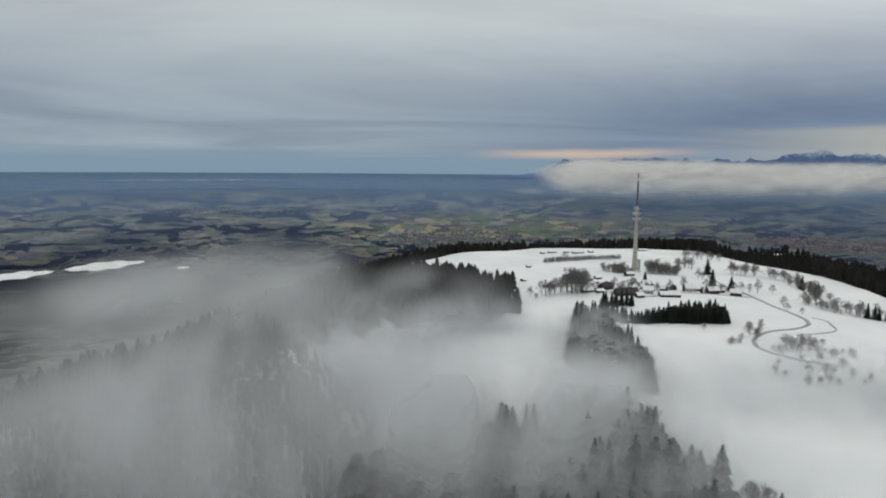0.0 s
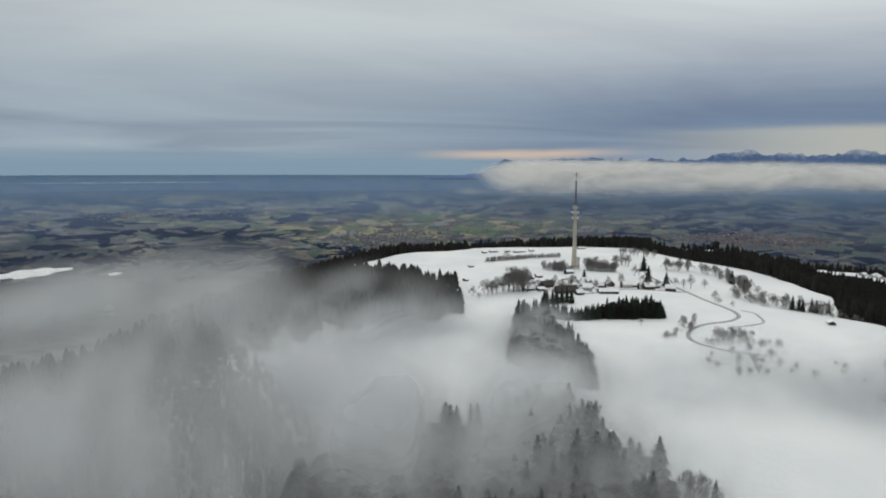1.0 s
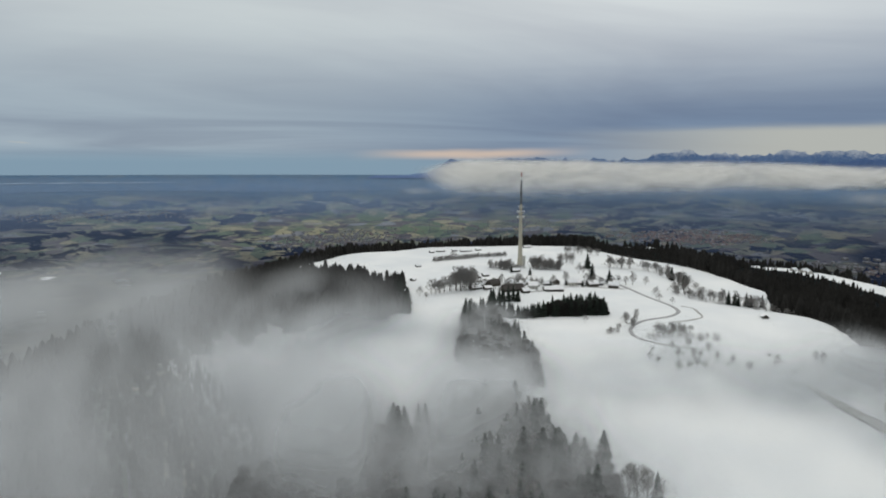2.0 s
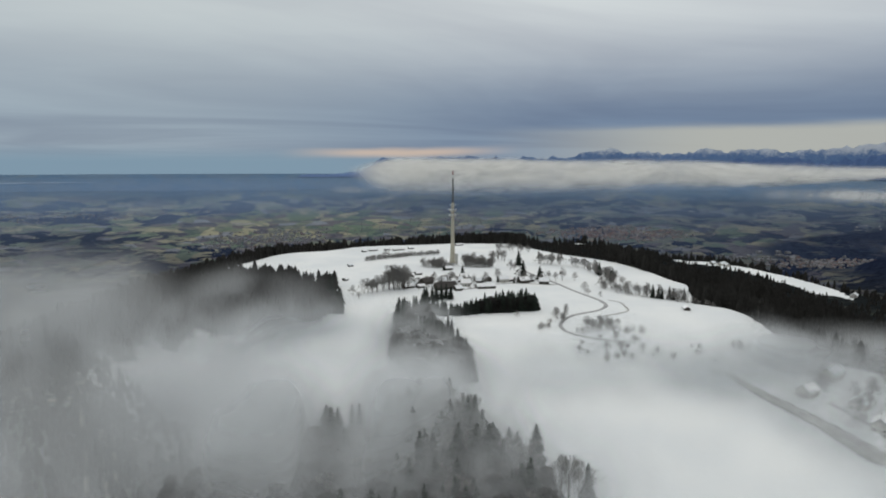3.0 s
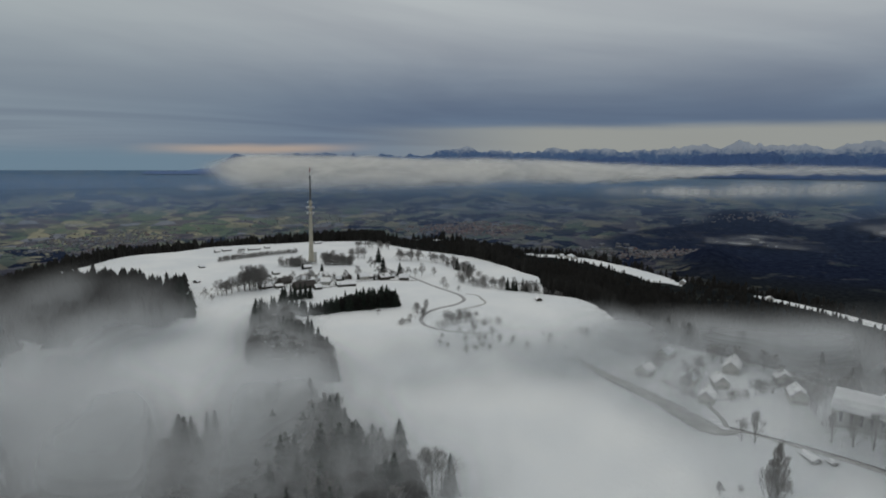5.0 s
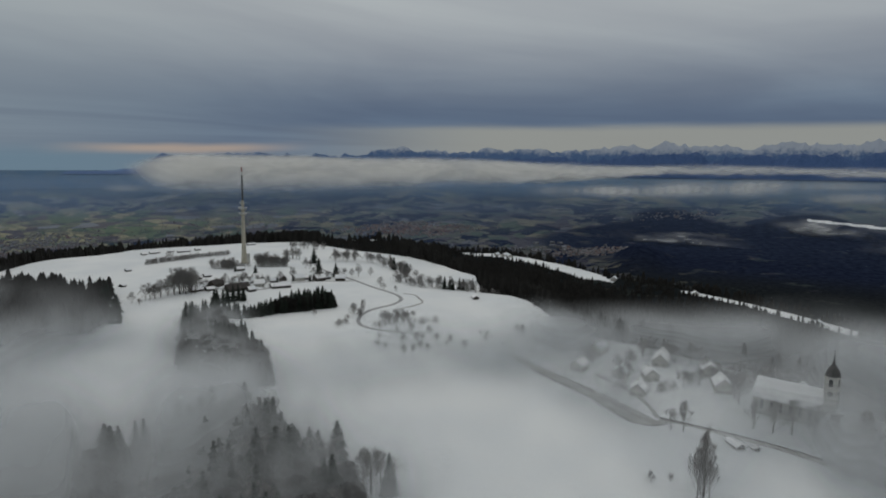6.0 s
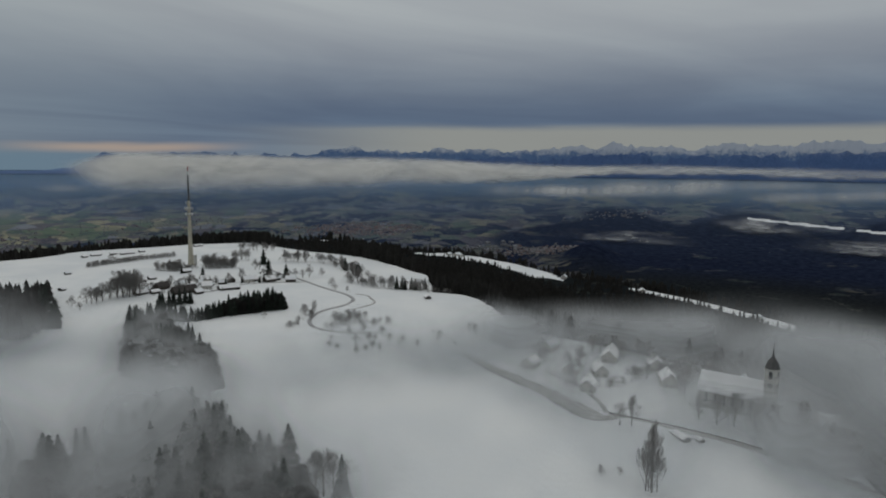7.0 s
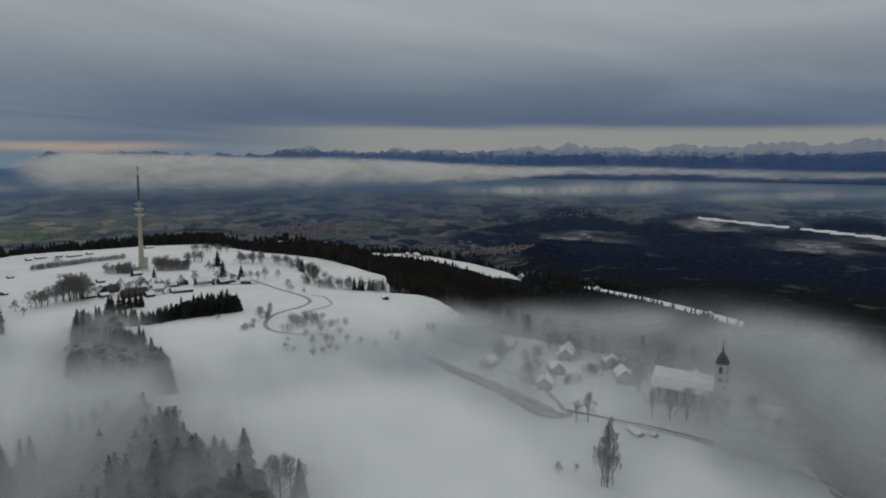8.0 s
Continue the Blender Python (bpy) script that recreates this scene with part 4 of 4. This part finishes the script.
def build_tower():
    root = new("transmission_tower")
    root.location = (*TOWER, float(height(*TOWER)) - 0.5)
    part("shaft", lathe([(0, 7.0), (2.5, 6.3), (9, 5.3), (22, 4.5), (45, 3.7), (78, 2.9), (104, 2.5)], 40), CONCRETE, root, "tapered pale concrete shaft")
    for z, r in ((80.5, 6.4), (89.5, 7.4), (98.5, 4.8)):
        deck = part("platform", lathe([(z - 0.9, r * 0.55), (z - 0.2, r), (z + 0.35, r), (z + 0.35, r * 0.6)], 32), CONCRETE, root, "round antenna platform")
        for h in (0.9, 1.5):
            bm = bmesh.new()
            ring = [bm.verts.new((r * math.cos(a), r * math.sin(a), z + h)) for a in np.linspace(0, 6.2832, 33)[:-1]]
            low = [bm.verts.new((r * math.cos(a), r * math.sin(a), z + h - 0.12)) for a in np.linspace(0, 6.2832, 33)[:-1]]
            for i in range(32):
                bm.faces.new((ring[i], ring[(i + 1) % 32], low[(i + 1) % 32], low[i]))
            part("railing", bm, STEEL, deck)
    rng = random.Random(8)
    for z, r, n in ((83.2, 6.2, 7), (92.4, 7.2, 8), (100.6, 4.6, 4)):
        for i in range(n):
            a = 6.2832 * i / n + rng.uniform(-0.2, 0.2)
            size = rng.choice((1.0, 1.3, 1.6))
            bm = lathe([(0, 0.2), (0.25, size * 0.8), (0.55, size), (1.0, size), (1.05, size * 0.2)], 16)
            bmesh.ops.transform(bm, verts=bm.verts, matrix=Matrix.Translation((r * math.cos(a), r * math.sin(a), z)) @ Matrix.Rotation(a, 4, "Z") @ Matrix.Rotation(1.5708, 4, "Y"))
            part("dish_antenna", bm, WHITE, root, "white drum-shaped dish antenna")
    part("mast", lathe([(104, 1.9), (106, 1.75), (128, 1.6), (145, 1.45)], 20), STEEL, root, "dark steel antenna mast")
    part("radome", lathe([(145, 1.2), (145.6, 1.25), (150.5, 1.2)], 20), WHITE, root, "white band of the mast")
    part("mast_tip", lathe([(150.5, 1.1), (157.0, 1.0), (158.2, 0.3)], 20), RED, root, "red-painted mast tip")
    annex = part("stair_tower", box(bmesh.new(), 4.2, -3.5, 0, 10.5, 3.0, 17), PLASTER, root, "pale stair block beside the shaft")
    for k in range(4):
        part("window", box(bmesh.new(), 8.2, -3.62, 2.5 + 3.4 * k, 9.4, -3.45, 4.0 + 3.4 * k), GLASS, annex)
    part("roof", box(bmesh.new(), 3.9, -3.8, 17, 10.8, 3.3, 17.5), SNOW, annex, "snow-covered flat roof")
    root.scale = (0.78, 0.78, 0.94)
    return tagged(root, "tall slender concrete transmission tower on the hilltop", "tower")


build_tower()


# ---- roads, banks and walls ----
def curve_points(points, each=8):
    """A smooth line through a few places."""
    out = []
    p = [points[0], *points, points[-1]]
    for a, b, c, d in zip(p, p[1:], p[2:], p[3:]):
        for k in range(each):
            t = k / each
            out.append(tuple(0.5 * (2 * b[i] + (c[i] - a[i]) * t + (2 * a[i] - 5 * b[i] + 4 * c[i] - d[i]) * t * t + (3 * b[i] - a[i] - 3 * c[i] + d[i]) * t ** 3) for i in range(len(b))))
    out.append(points[-1])
    return out


def ribbon(name, points, wide, mat, label, category, lift=0.3, rag=0.0, kind="structure"):
    """A strip that follows the ground, with a skirt into it; points may carry their own width."""
    rng = random.Random(len(points))
    line = curve_points(points)
    verts, faces = [], []
    for i, p in enumerate(line):
        q, o = line[min(i + 1, len(line) - 1)], line[max(i - 1, 0)]
        d = Vector((q[0] - o[0], q[1] - o[1])).normalized()
        w = (p[2] if len(p) > 2 else wide) / 2
        for s in (-1.0, -0.98, -0.33, 0.33, 0.98, 1.0):
            k = s * w + rng.uniform(-rag, rag) * (abs(s) > 0.5)
            x, y = p[0] - d.y * k, p[1] + d.x * k
            verts.append((x, y, float(height(x, y)) + (lift if abs(s) < 0.99 else -0.6)))
    for i in range(len(line) - 1):
        for j in range(5):
            a = i * 6 + j
            faces.append((a, a + 6, a + 7, a + 1))
    ob = mesh_object(name, verts, faces, mat)
    shade_smooth(ob)
    return tagged(ob, label, category, kind=kind)


ribbon("road_winding", [(478, 1000), (482, 983), (458, 903), (453, 858), (455, 798), (447, 728), (441, 672), (431, 645), (411, 632), (389, 630), (369, 622), (349, 601), (337, 572), (338, 549), (349, 525), (372, 505)], 4.2, ASPHALT,
       "wet grey lane winding down through the snow", "road", 0.3, 0.3)
ribbon("road_hamlet", [(300, 790), (328, 792), (369, 819), (407, 817), (446, 796), (455, 796)], 3.6, ASPHALT, "slushy lane through the hamlet", "road", 0.34, 0.3)
ribbon("path_hook", [(452, 672), (457, 657), (450, 636), (442, 618), (425, 612), (404, 611)], 2.2, GRASS, "narrow trodden path bending through the snow", "path", 0.3, 0.2)
ribbon("embankment", [(382, 402, 5), (376, 378, 8), (370, 344, 12), (364, 310, 14), (355, 277, 16), (347, 252, 17), (348, 240, 11), (358, 237, 4)], 15, GRASS, "dark grassy bank showing through thin snow", "bank", 0.45, 1.2)
ribbon("road_church", [(356, 238), (363, 232), (371, 200), (377, 178), (380, 157), (381, 129), (382, 100), (396, 70), (415, 30)], 4.5, GRASS, "snowy village road below the church", "road", 0.32, 0.3)
ribbon("path_garden", [(358, 243), (374, 262), (392, 292), (402, 330)], 3.0, GRASS, "narrow footpath through the snowy gardens", "path", 0.36, 0.3)


def build_wall(points):
    """A low stone wall beside the road, in lengths, each capped with snow."""
    line = curve_points(points, 5)
    for a, b in zip(line, line[1:]):
        d = Vector((b[0] - a[0], b[1] - a[1]))
        root = new("roadside_wall")
        z = min(float(height(*a[:2])), float(height(*b[:2])))
        root.location = ((a[0] + b[0]) / 2, (a[1] + b[1]) / 2, z - 0.3)
        root.rotation_euler = (0, 0, math.atan2(d.y, d.x))
        h = d.length / 2 - 0.05
        part("masonry", box(bmesh.new(), -h, -0.3, 0, h, 0.3, 1.3), TIMBER, root)
        part("snow_cap", box(bmesh.new(), -h, -0.36, 1.3, h, 0.36, 1.5), SNOW, root)
        tagged(root, "length of dark roadside wall capped with snow", "wall", "roadside wall")


build_wall([(359, 242), (366, 222), (375, 195), (380, 176), (383, 157), (384, 129), (385, 100), (399, 72)])


# ---- houses ----
def house(x, y, turn, long, wide, eaves, ridge, wall, roof, label, snowy=True, windows=3, chimney=True, name="house", category="house", group="houses"):
    """A gabled house with overhanging roof, snow on it, windows, door and chimney."""
    root = new(name)
    root.location = (x, y, float(height(x, y)) - 0.6)
    root.rotation_euler = (0, 0, radians(turn))
    a, b = long / 2, wide / 2
    bm = bmesh.new()
    prof = [(-b, 0), (b, 0), (b, eaves), (0, ridge), (-b, eaves)]
    ends = [[bm.verts.new((s * a, p, q)) for p, q in prof] for s in (-1, 1)]
    bm.faces.new(ends[0])
    bm.faces.new(ends[1][::-1])
    for i in range(5):
        bm.faces.new((ends[0][i], ends[1][i], ends[1][(i + 1) % 5], ends[0][(i + 1) % 5]))
    bmesh.ops.recalc_face_normals(bm, faces=bm.faces)
    part("wall", bm, wall, root)
    over = 0.9
    slope = (ridge - eaves) / b

    def slab(low, up, trim):
        bm = bmesh.new()
        for s in (-1, 1):
            rows = []
            for q in (low, up):
                rows.append([bm.verts.new(v) for v in ((-a - over + trim, s * (b + over - trim), eaves - slope * (over - trim) + q), (a + over - trim, s * (b + over - trim), eaves - slope * (over - trim) + q),
                                                       (a + over - trim, s * 0.02, ridge + q), (-a - over + trim, s * 0.02, ridge + q))])
            lo, hi = rows
            bm.faces.new(hi)
            bm.faces.new(lo[::-1])
            for i in range(4):
                bm.faces.new((lo[i], lo[(i + 1) % 4], hi[(i + 1) % 4], hi[i]))
        bmesh.ops.recalc_face_normals(bm, faces=bm.faces)
        return bm

    r = part("roof", slab(0.05, 0.32, 0), roof, root)
    if snowy:
        part("snow_cover", slab(0.33, 0.62, 0.12), SNOW, r, "thick snow on the roof")
    if chimney:
        part("chimney", box(bmesh.new(), a * 0.3, 0.4, ridge - 1.2, a * 0.3 + 0.8, 1.2, ridge + 1.3), PLASTER, r)
    for s in (-1, 1):
        for k in range(windows):
            wx = -a + long * (k + 0.5) / windows
            for wz in ([1.7] if eaves < 4.5 else [1.7, 4.4]):
                part("window", box(bmesh.new(), wx - 0.55, s * (b + 0.03) - 0.05, wz, wx + 0.55, s * (b + 0.03) + 0.05, wz + 1.3), GLASS, root)
    for s in (-1, 1):
        for wy in (-wide / 4, wide / 4):
            part("window", box(bmesh.new(), s * (a + 0.03) - 0.05, wy - 0.55, 1.8, s * (a + 0.03) + 0.05, wy + 0.55, 3.1), GLASS, root)
    part("door", box(bmesh.new(), -0.5, -b - 0.1, 0.5, 0.6, -b + 0.02, 2.7), TIMBER, root, "dark timber door")
    return tagged(root, label, category, group)


HAMLET = "houses of the hilltop hamlet"
WHITE_HOUSE = "white plastered house under a thick snow roof"
house(294, 800, 8, 28, 12, 4.2, 9.5, TIMBER, TILES, "long dark timber farm barn with a bare roof", False, 5, False, "barn", "barn", HAMLET)
house(281, 838, 20, 15, 11, 4.5, 9.0, TIMBER, TILES, "dark timber farmhouse with a bare tiled roof", False, 3, True, "farmhouse", "house", HAMLET)
house(326, 812, -14, 12, 10, 5.2, 9.5, PLASTER, TILES, WHITE_HOUSE, group=HAMLET)
house(252, 822, 12, 14, 8, 3.0, 5.4, TIMBER, TILES, "low dark shed under snow", True, 2, False, "shed", "shed", HAMLET)
house(262, 838, 10, 9, 6, 2.8, 4.8, TIMBER, TILES, "small dark shed under snow", True, 1, False, "shed", "shed", HAMLET)
house(266, 817, 14, 10, 7, 3.0, 5.0, TIMBER, TILES, "small dark shed under snow", True, 2, False, "shed", "shed", HAMLET)
house(390, 834, 0, 13, 10, 5.2, 9.2, PLASTER, TILES, WHITE_HOUSE, group=HAMLET)
house(346, 792, -6, 24, 11, 3.6, 6.8, TIMBER, TILES, "long low farm building under snow", True, 4, False, "barn", "barn", HAMLET)
house(344, 862, -10, 12, 10, 5.2, 9.4, PLASTER, TILES, WHITE_HOUSE, group=HAMLET)
house(372, 846, 80, 11, 9, 4.6, 8.4, TIMBER, TILES, "dark timber house under snow", group=HAMLET)
house(278, 908, 18, 11, 8, 3.2, 5.6, TIMBER, TILES, "small dark shed under snow", True, 2, False, "shed", "shed", HAMLET)
house(296, 922, 8, 9, 7, 3.2, 5.6, TIMBER, TILES, "small dark shed under snow", True, 2, False, "shed", "shed", HAMLET)
house(438, 806, -30, 13, 10, 4.8, 8.6, TIMBER, TILES, "dark timber house under snow", group=HAMLET)
house(415, 822, 4, 14, 10, 4.8, 8.8, TIMBER, TILES, "dark timber house under snow", group=HAMLET)
house(304, 842, -20, 11, 9, 4.6, 8.4, PLASTER, TILES, WHITE_HOUSE, group=HAMLET)
house(318, 834, 30, 10, 8, 4.0, 7.4, TIMBER, TILES, "dark timber house under snow", group=HAMLET)
house(350, 945, 5, 12, 8, 3.4, 6.0, TIMBER, TILES, "dark shed near the tower under snow", True, 2, False, "shed", "shed", HAMLET)
house(500, 594, 62, 10, 6, 2.6, 4.4, TIMBER, TILES, "lone field shed half buried in snow", True, 1, False, "field_shed", "shed", "field sheds")
for fx, fy, ft, fl in ((304, 1232, 5, 16), (349, 1216, 0, 22), (285, 1225, 20, 8), (221, 1041, 10, 7), (330, 1228, -5, 10), (374, 1220, 8, 9), (186, 905, 40, 6), (480, 1240, 10, 16)):
    house(fx, fy, ft, fl, 6, 2.6, 4.2, TIMBER, TILES, "low dark field shed in the snow", True, 1, False, "field_shed", "shed", "field sheds")

for fx, fy, ft, fl in ((270, 846, 30, 9), (290, 852, -15, 10), (312, 822, 12, 9), (336, 828, 40, 9), (356, 836, -20, 10), (330, 846, 5, 8), (402, 838, 15, 9), (428, 828, -10, 10), (306, 786, 10, 9)):
    house(fx, fy, ft, fl, 7.5, 3.6, 6.6, TIMBER, TILES, "small dark timber house under snow", True, 2, True, "cottage", "house", HAMLET)
for fb, fr, ft, fl in ((42.1, 1668, 20, 22), (42.5, 1650, 60, 16), (41.4, 1672, 10, 12), (51.2, 1372, 30, 14), (57.6, 1262, 40, 14), (66.5, 1105, 30, 18)):
    house(*polar(fb, fr), ft, fl, 10, 4.0, 7.5, PLASTER, TILES, "white ridge farm under a snowy roof", True, 3, True, "ridge_farm", "house", "farms on the ridge")

VILLAGE = "houses by the church"
for fx, fy, ft, fl, fw, fh in ((440, 150, 100, 24, 11, 6.0), (476, 282, 40, 16, 11, 6.0), (390, 282, 30, 14, 10, 5.4), (447, 366, 20, 18, 11, 5.4), (414, 316, 25, 15, 10, 5.4), (476, 210, 30, 20, 12, 6.5),
                               (400, 345, 15, 13, 10, 5.0), (428, 300, 50, 14, 10, 5.4), (470, 320, 30, 26, 12, 5.0), (450, 255, 40, 18, 11, 6.5)):
    house(fx, fy, ft, fl, fw, fh, fh + fw * 0.42, PLASTER, TILES, "white village house under snow, veiled by fog", group=VILLAGE)
house(360, 193, 64, 11, 5, 2.4, 3.6, TIMBER, TILES, "open roadside shelter with a snowy roof", True, 2, False, "roadside_shelter", "shelter", "roadside sheds")
house(365, 184, 64, 4, 3, 2.0, 2.8, TIMBER, TILES, "small roadside hut with a snowy roof", True, 1, False, "roadside_hut", "shed", "roadside sheds")


# ---- the church ----
def build_church():
    root = new("village_church")
    x, y = 436, 176
    root.location = (x, y, float(height(x, y)) - 1.0)
    root.rotation_euler = (0, 0, radians(100))
    b = 7.5
    bm = bmesh.new()
    prof = [(-b, 0), (b, 0), (b, 12.5), (0, 23.0), (-b, 12.5)]
    ends = [[bm.verts.new((s, p, q)) for p, q in prof] for s in (3.5, 42.5)]
    bm.faces.new(ends[0])
    bm.faces.new(ends[1][::-1])
    for i in range(5):
        bm.faces.new((ends[0][i], ends[1][i], ends[1][(i + 1) % 5], ends[0][(i + 1) % 5]))
    bmesh.ops.recalc_face_normals(bm, faces=bm.faces)
    nave = part("nave", bm, PLASTER, root, "white plastered nave")
    bm = bmesh.new()
    for s in (-1, 1):
        lo = [bm.verts.new(v) for v in ((3.0, s * 8.2, 11.7), (43.2, s * 8.2, 11.7), (43.2, 0, 23.1), (3.0, 0, 23.1))]
        hi = [bm.verts.new((v.co.x, v.co.y, v.co.z + 0.7)) for v in lo]
        bm.faces.new(hi)
        bm.faces.new(lo[::-1])
        for i in range(4):
            bm.faces.new((lo[i], lo[(i + 1) % 4], hi[(i + 1) % 4], hi[i]))
    bmesh.ops.recalc_face_normals(bm, faces=bm.faces)
    part("roof", bm, SNOW, root, "steep snow-covered nave roof")

    def arched(w, h):
        bm = bmesh.new()
        outline = [(-w, 0), (w, 0), (w, h - w)] + [(w * math.cos(t), h - w + w * math.sin(t)) for t in np.linspace(0.4, 2.74, 6)] + [(-w, h - w)]
        f = [bm.verts.new((p, -0.06, q)) for p, q in outline]
        g = [bm.verts.new((p, 0.06, q)) for p, q in outline]
        bm.faces.new(f)
        bm.faces.new(g[::-1])
        for i in range(len(f)):
            bm.faces.new((f[i], f[(i + 1) % len(f)], g[(i + 1) % len(f)], g[i]))
        bmesh.ops.recalc_face_normals(bm, faces=bm.faces)
        return bm

    for s in (-1, 1):
        for k in range(6):
            bm = arched(0.95, 6.6)
            bmesh.ops.translate(bm, verts=bm.verts, vec=(9.0 + 5.6 * k, s * 7.53, 4.6))
            part("arched_window", bm, GLASS, nave)
    tower = part("bell_tower", box(bmesh.new(), -3.5, -3.5, 0, 3.5, 3.5, 33), PLASTER, root, "square white bell tower")
    for z in (15.5, 25.5, 32.4):
        part("cornice", box(bmesh.new(), -3.75, -3.75, z, 3.75, 3.75, z + 0.6), PLASTER, tower)
    for turn in (0, 90, 180, 270):
        # thin dark plates stand in for the shade inside the belfry arches
        bm = arched(1.1, 4.6)
        bmesh.ops.transform(bm, verts=bm.verts, matrix=Matrix.Rotation(radians(turn), 4, "Z") @ Matrix.Translation((0, -3.54, 27)))
        part("belfry_opening", bm, GLASS, tower)
        bm = lathe([(0, 1.5), (0.15, 1.5)], 20)
        bmesh.ops.transform(bm, verts=bm.verts, matrix=Matrix.Rotation(radians(turn), 4, "Z") @ Matrix.Translation((0, -3.52, 22.5)) @ Matrix.Rotation(1.5708, 4, "X"))
        part("clock_face", bm, STEEL, tower)
    spire = part("spire", lathe([(33, 4.6), (34.0, 4.2), (36.2, 3.6), (38.6, 2.3), (40, 1.2), (41, 0.75), (43.5, 0.45), (47, 0.1)], 8), STEEL, tower, "dark pointed onion spire")
    part("cross", box(box(bmesh.new(), -0.12, -0.12, 46.6, 0.12, 0.12, 49.4), -0.7, -0.1, 48.2, 0.7, 0.1, 48.45), STEEL, spire)
    return tagged(root, "white village church with a dark pointed spire in fog", "church")


build_church()


# ---- towns of the plain ----
def town(name, spots, seed, roofs, label, size=5.0):
    rng = random.Random(seed)
    verts, faces, walls = [], [], []
    for x, y in spots:
        z = float(height(x, y)) - 0.5
        a, b = size * rng.uniform(0.5, 1.1), size * rng.uniform(0.35, 0.6)
        e, r = size * rng.uniform(0.5, 0.7), 0
        r = e + b * rng.uniform(0.5, 0.9)
        t = rng.choice((0.3, 1.9)) + rng.uniform(-0.25, 0.25)
        c, s = math.cos(t), math.sin(t)
        k = len(verts)
        for u in (-a, a):
            for v, w in ((-b, 0), (b, 0), (b, e), (0, r), (-b, e)):
                verts.append((x + u * c - v * s, y + u * s + v * c, z + w))
        faces += [(k, k + 1, k + 2, k + 3, k + 4), (k + 9, k + 8, k + 7, k + 6, k + 5), (k, k + 5, k + 6, k + 1), (k + 1, k + 6, k + 7, k + 2), (k + 4, k + 9, k + 5, k)]
        walls += [0] * 5
        faces += [(k + 2, k + 7, k + 8, k + 3), (k + 3, k + 8, k + 9, k + 4)]
        walls += [1 + (rng.random() < roofs)] * 2
    me = bpy.data.meshes.new(name)
    me.from_pydata(verts, [], faces)
    for m in (GREY_WALL, RED_ROOF, GREY_ROOF):
        me.materials.append(m)
    me.polygons.foreach_set("material_index", walls)
    return tagged(new(name, me), label, "town", kind="stuff")


RED_ROOF = simple("red_brown_roof_tiles", (0.17, 0.085, 0.07), (0.09, 0.065, 0.06), 0.05, 0.9)
GREY_ROOF = simple("frosted_grey_roofs", (0.25, 0.25, 0.27), (0.09, 0.085, 0.09), 0.03, 0.9)
GREY_WALL = simple("grey_house_walls", (0.24, 0.23, 0.22), (0.12, 0.11, 0.11), 0.03, 0.9)


def spread(count, seed, cx, cy, sx, sy, lean=0.0):
    rng = random.Random(seed)
    out = []
    while len(out) < count:
        u, v = rng.gauss(0, 1), rng.gauss(0, 1)
        if abs(u) < 2 and abs(v) < 2:
            out.append((cx + sx * u + lean * v * sy, cy + sy * v))
    return out


town("town_red", spread(650, 1, 1440, 2120, 110, 80, -0.6), 1, 0.25, "red-roofed town spread on the plain")
town("town_west", spread(520, 2, 205, 2440, 120, 95, 0.3), 2, 0.75, "grey frosted town on the plain")
town("town_mill", spread(40, 3, 1570, 1600, 80, 60, -0.8), 3, 0.95, "pale industrial halls on the plain", 9.0)
town("town_east", spread(300, 4, 1690, 1440, 60, 50, -0.8), 4, 0.6, "small town beside dark woods on the plain")
town("town_far", spread(220, 5, -500, 3080, 300, 70), 5, 0.8, "far grey town on the plain", 4.0)
town("village_far", spread(90, 6, 2500, 1690, 120, 60, -0.8), 6, 0.85, "far snow-dusted village on the plain", 4.5)
town("village_middle", spread(180, 7, 850, 2560, 220, 120), 7, 0.5, "scattered farms on the plain", 4.0)
town("town_north", spread(160, 8, -900, 2950, 180, 70), 8, 0.8, "far grey houses on the plain", 4.0)
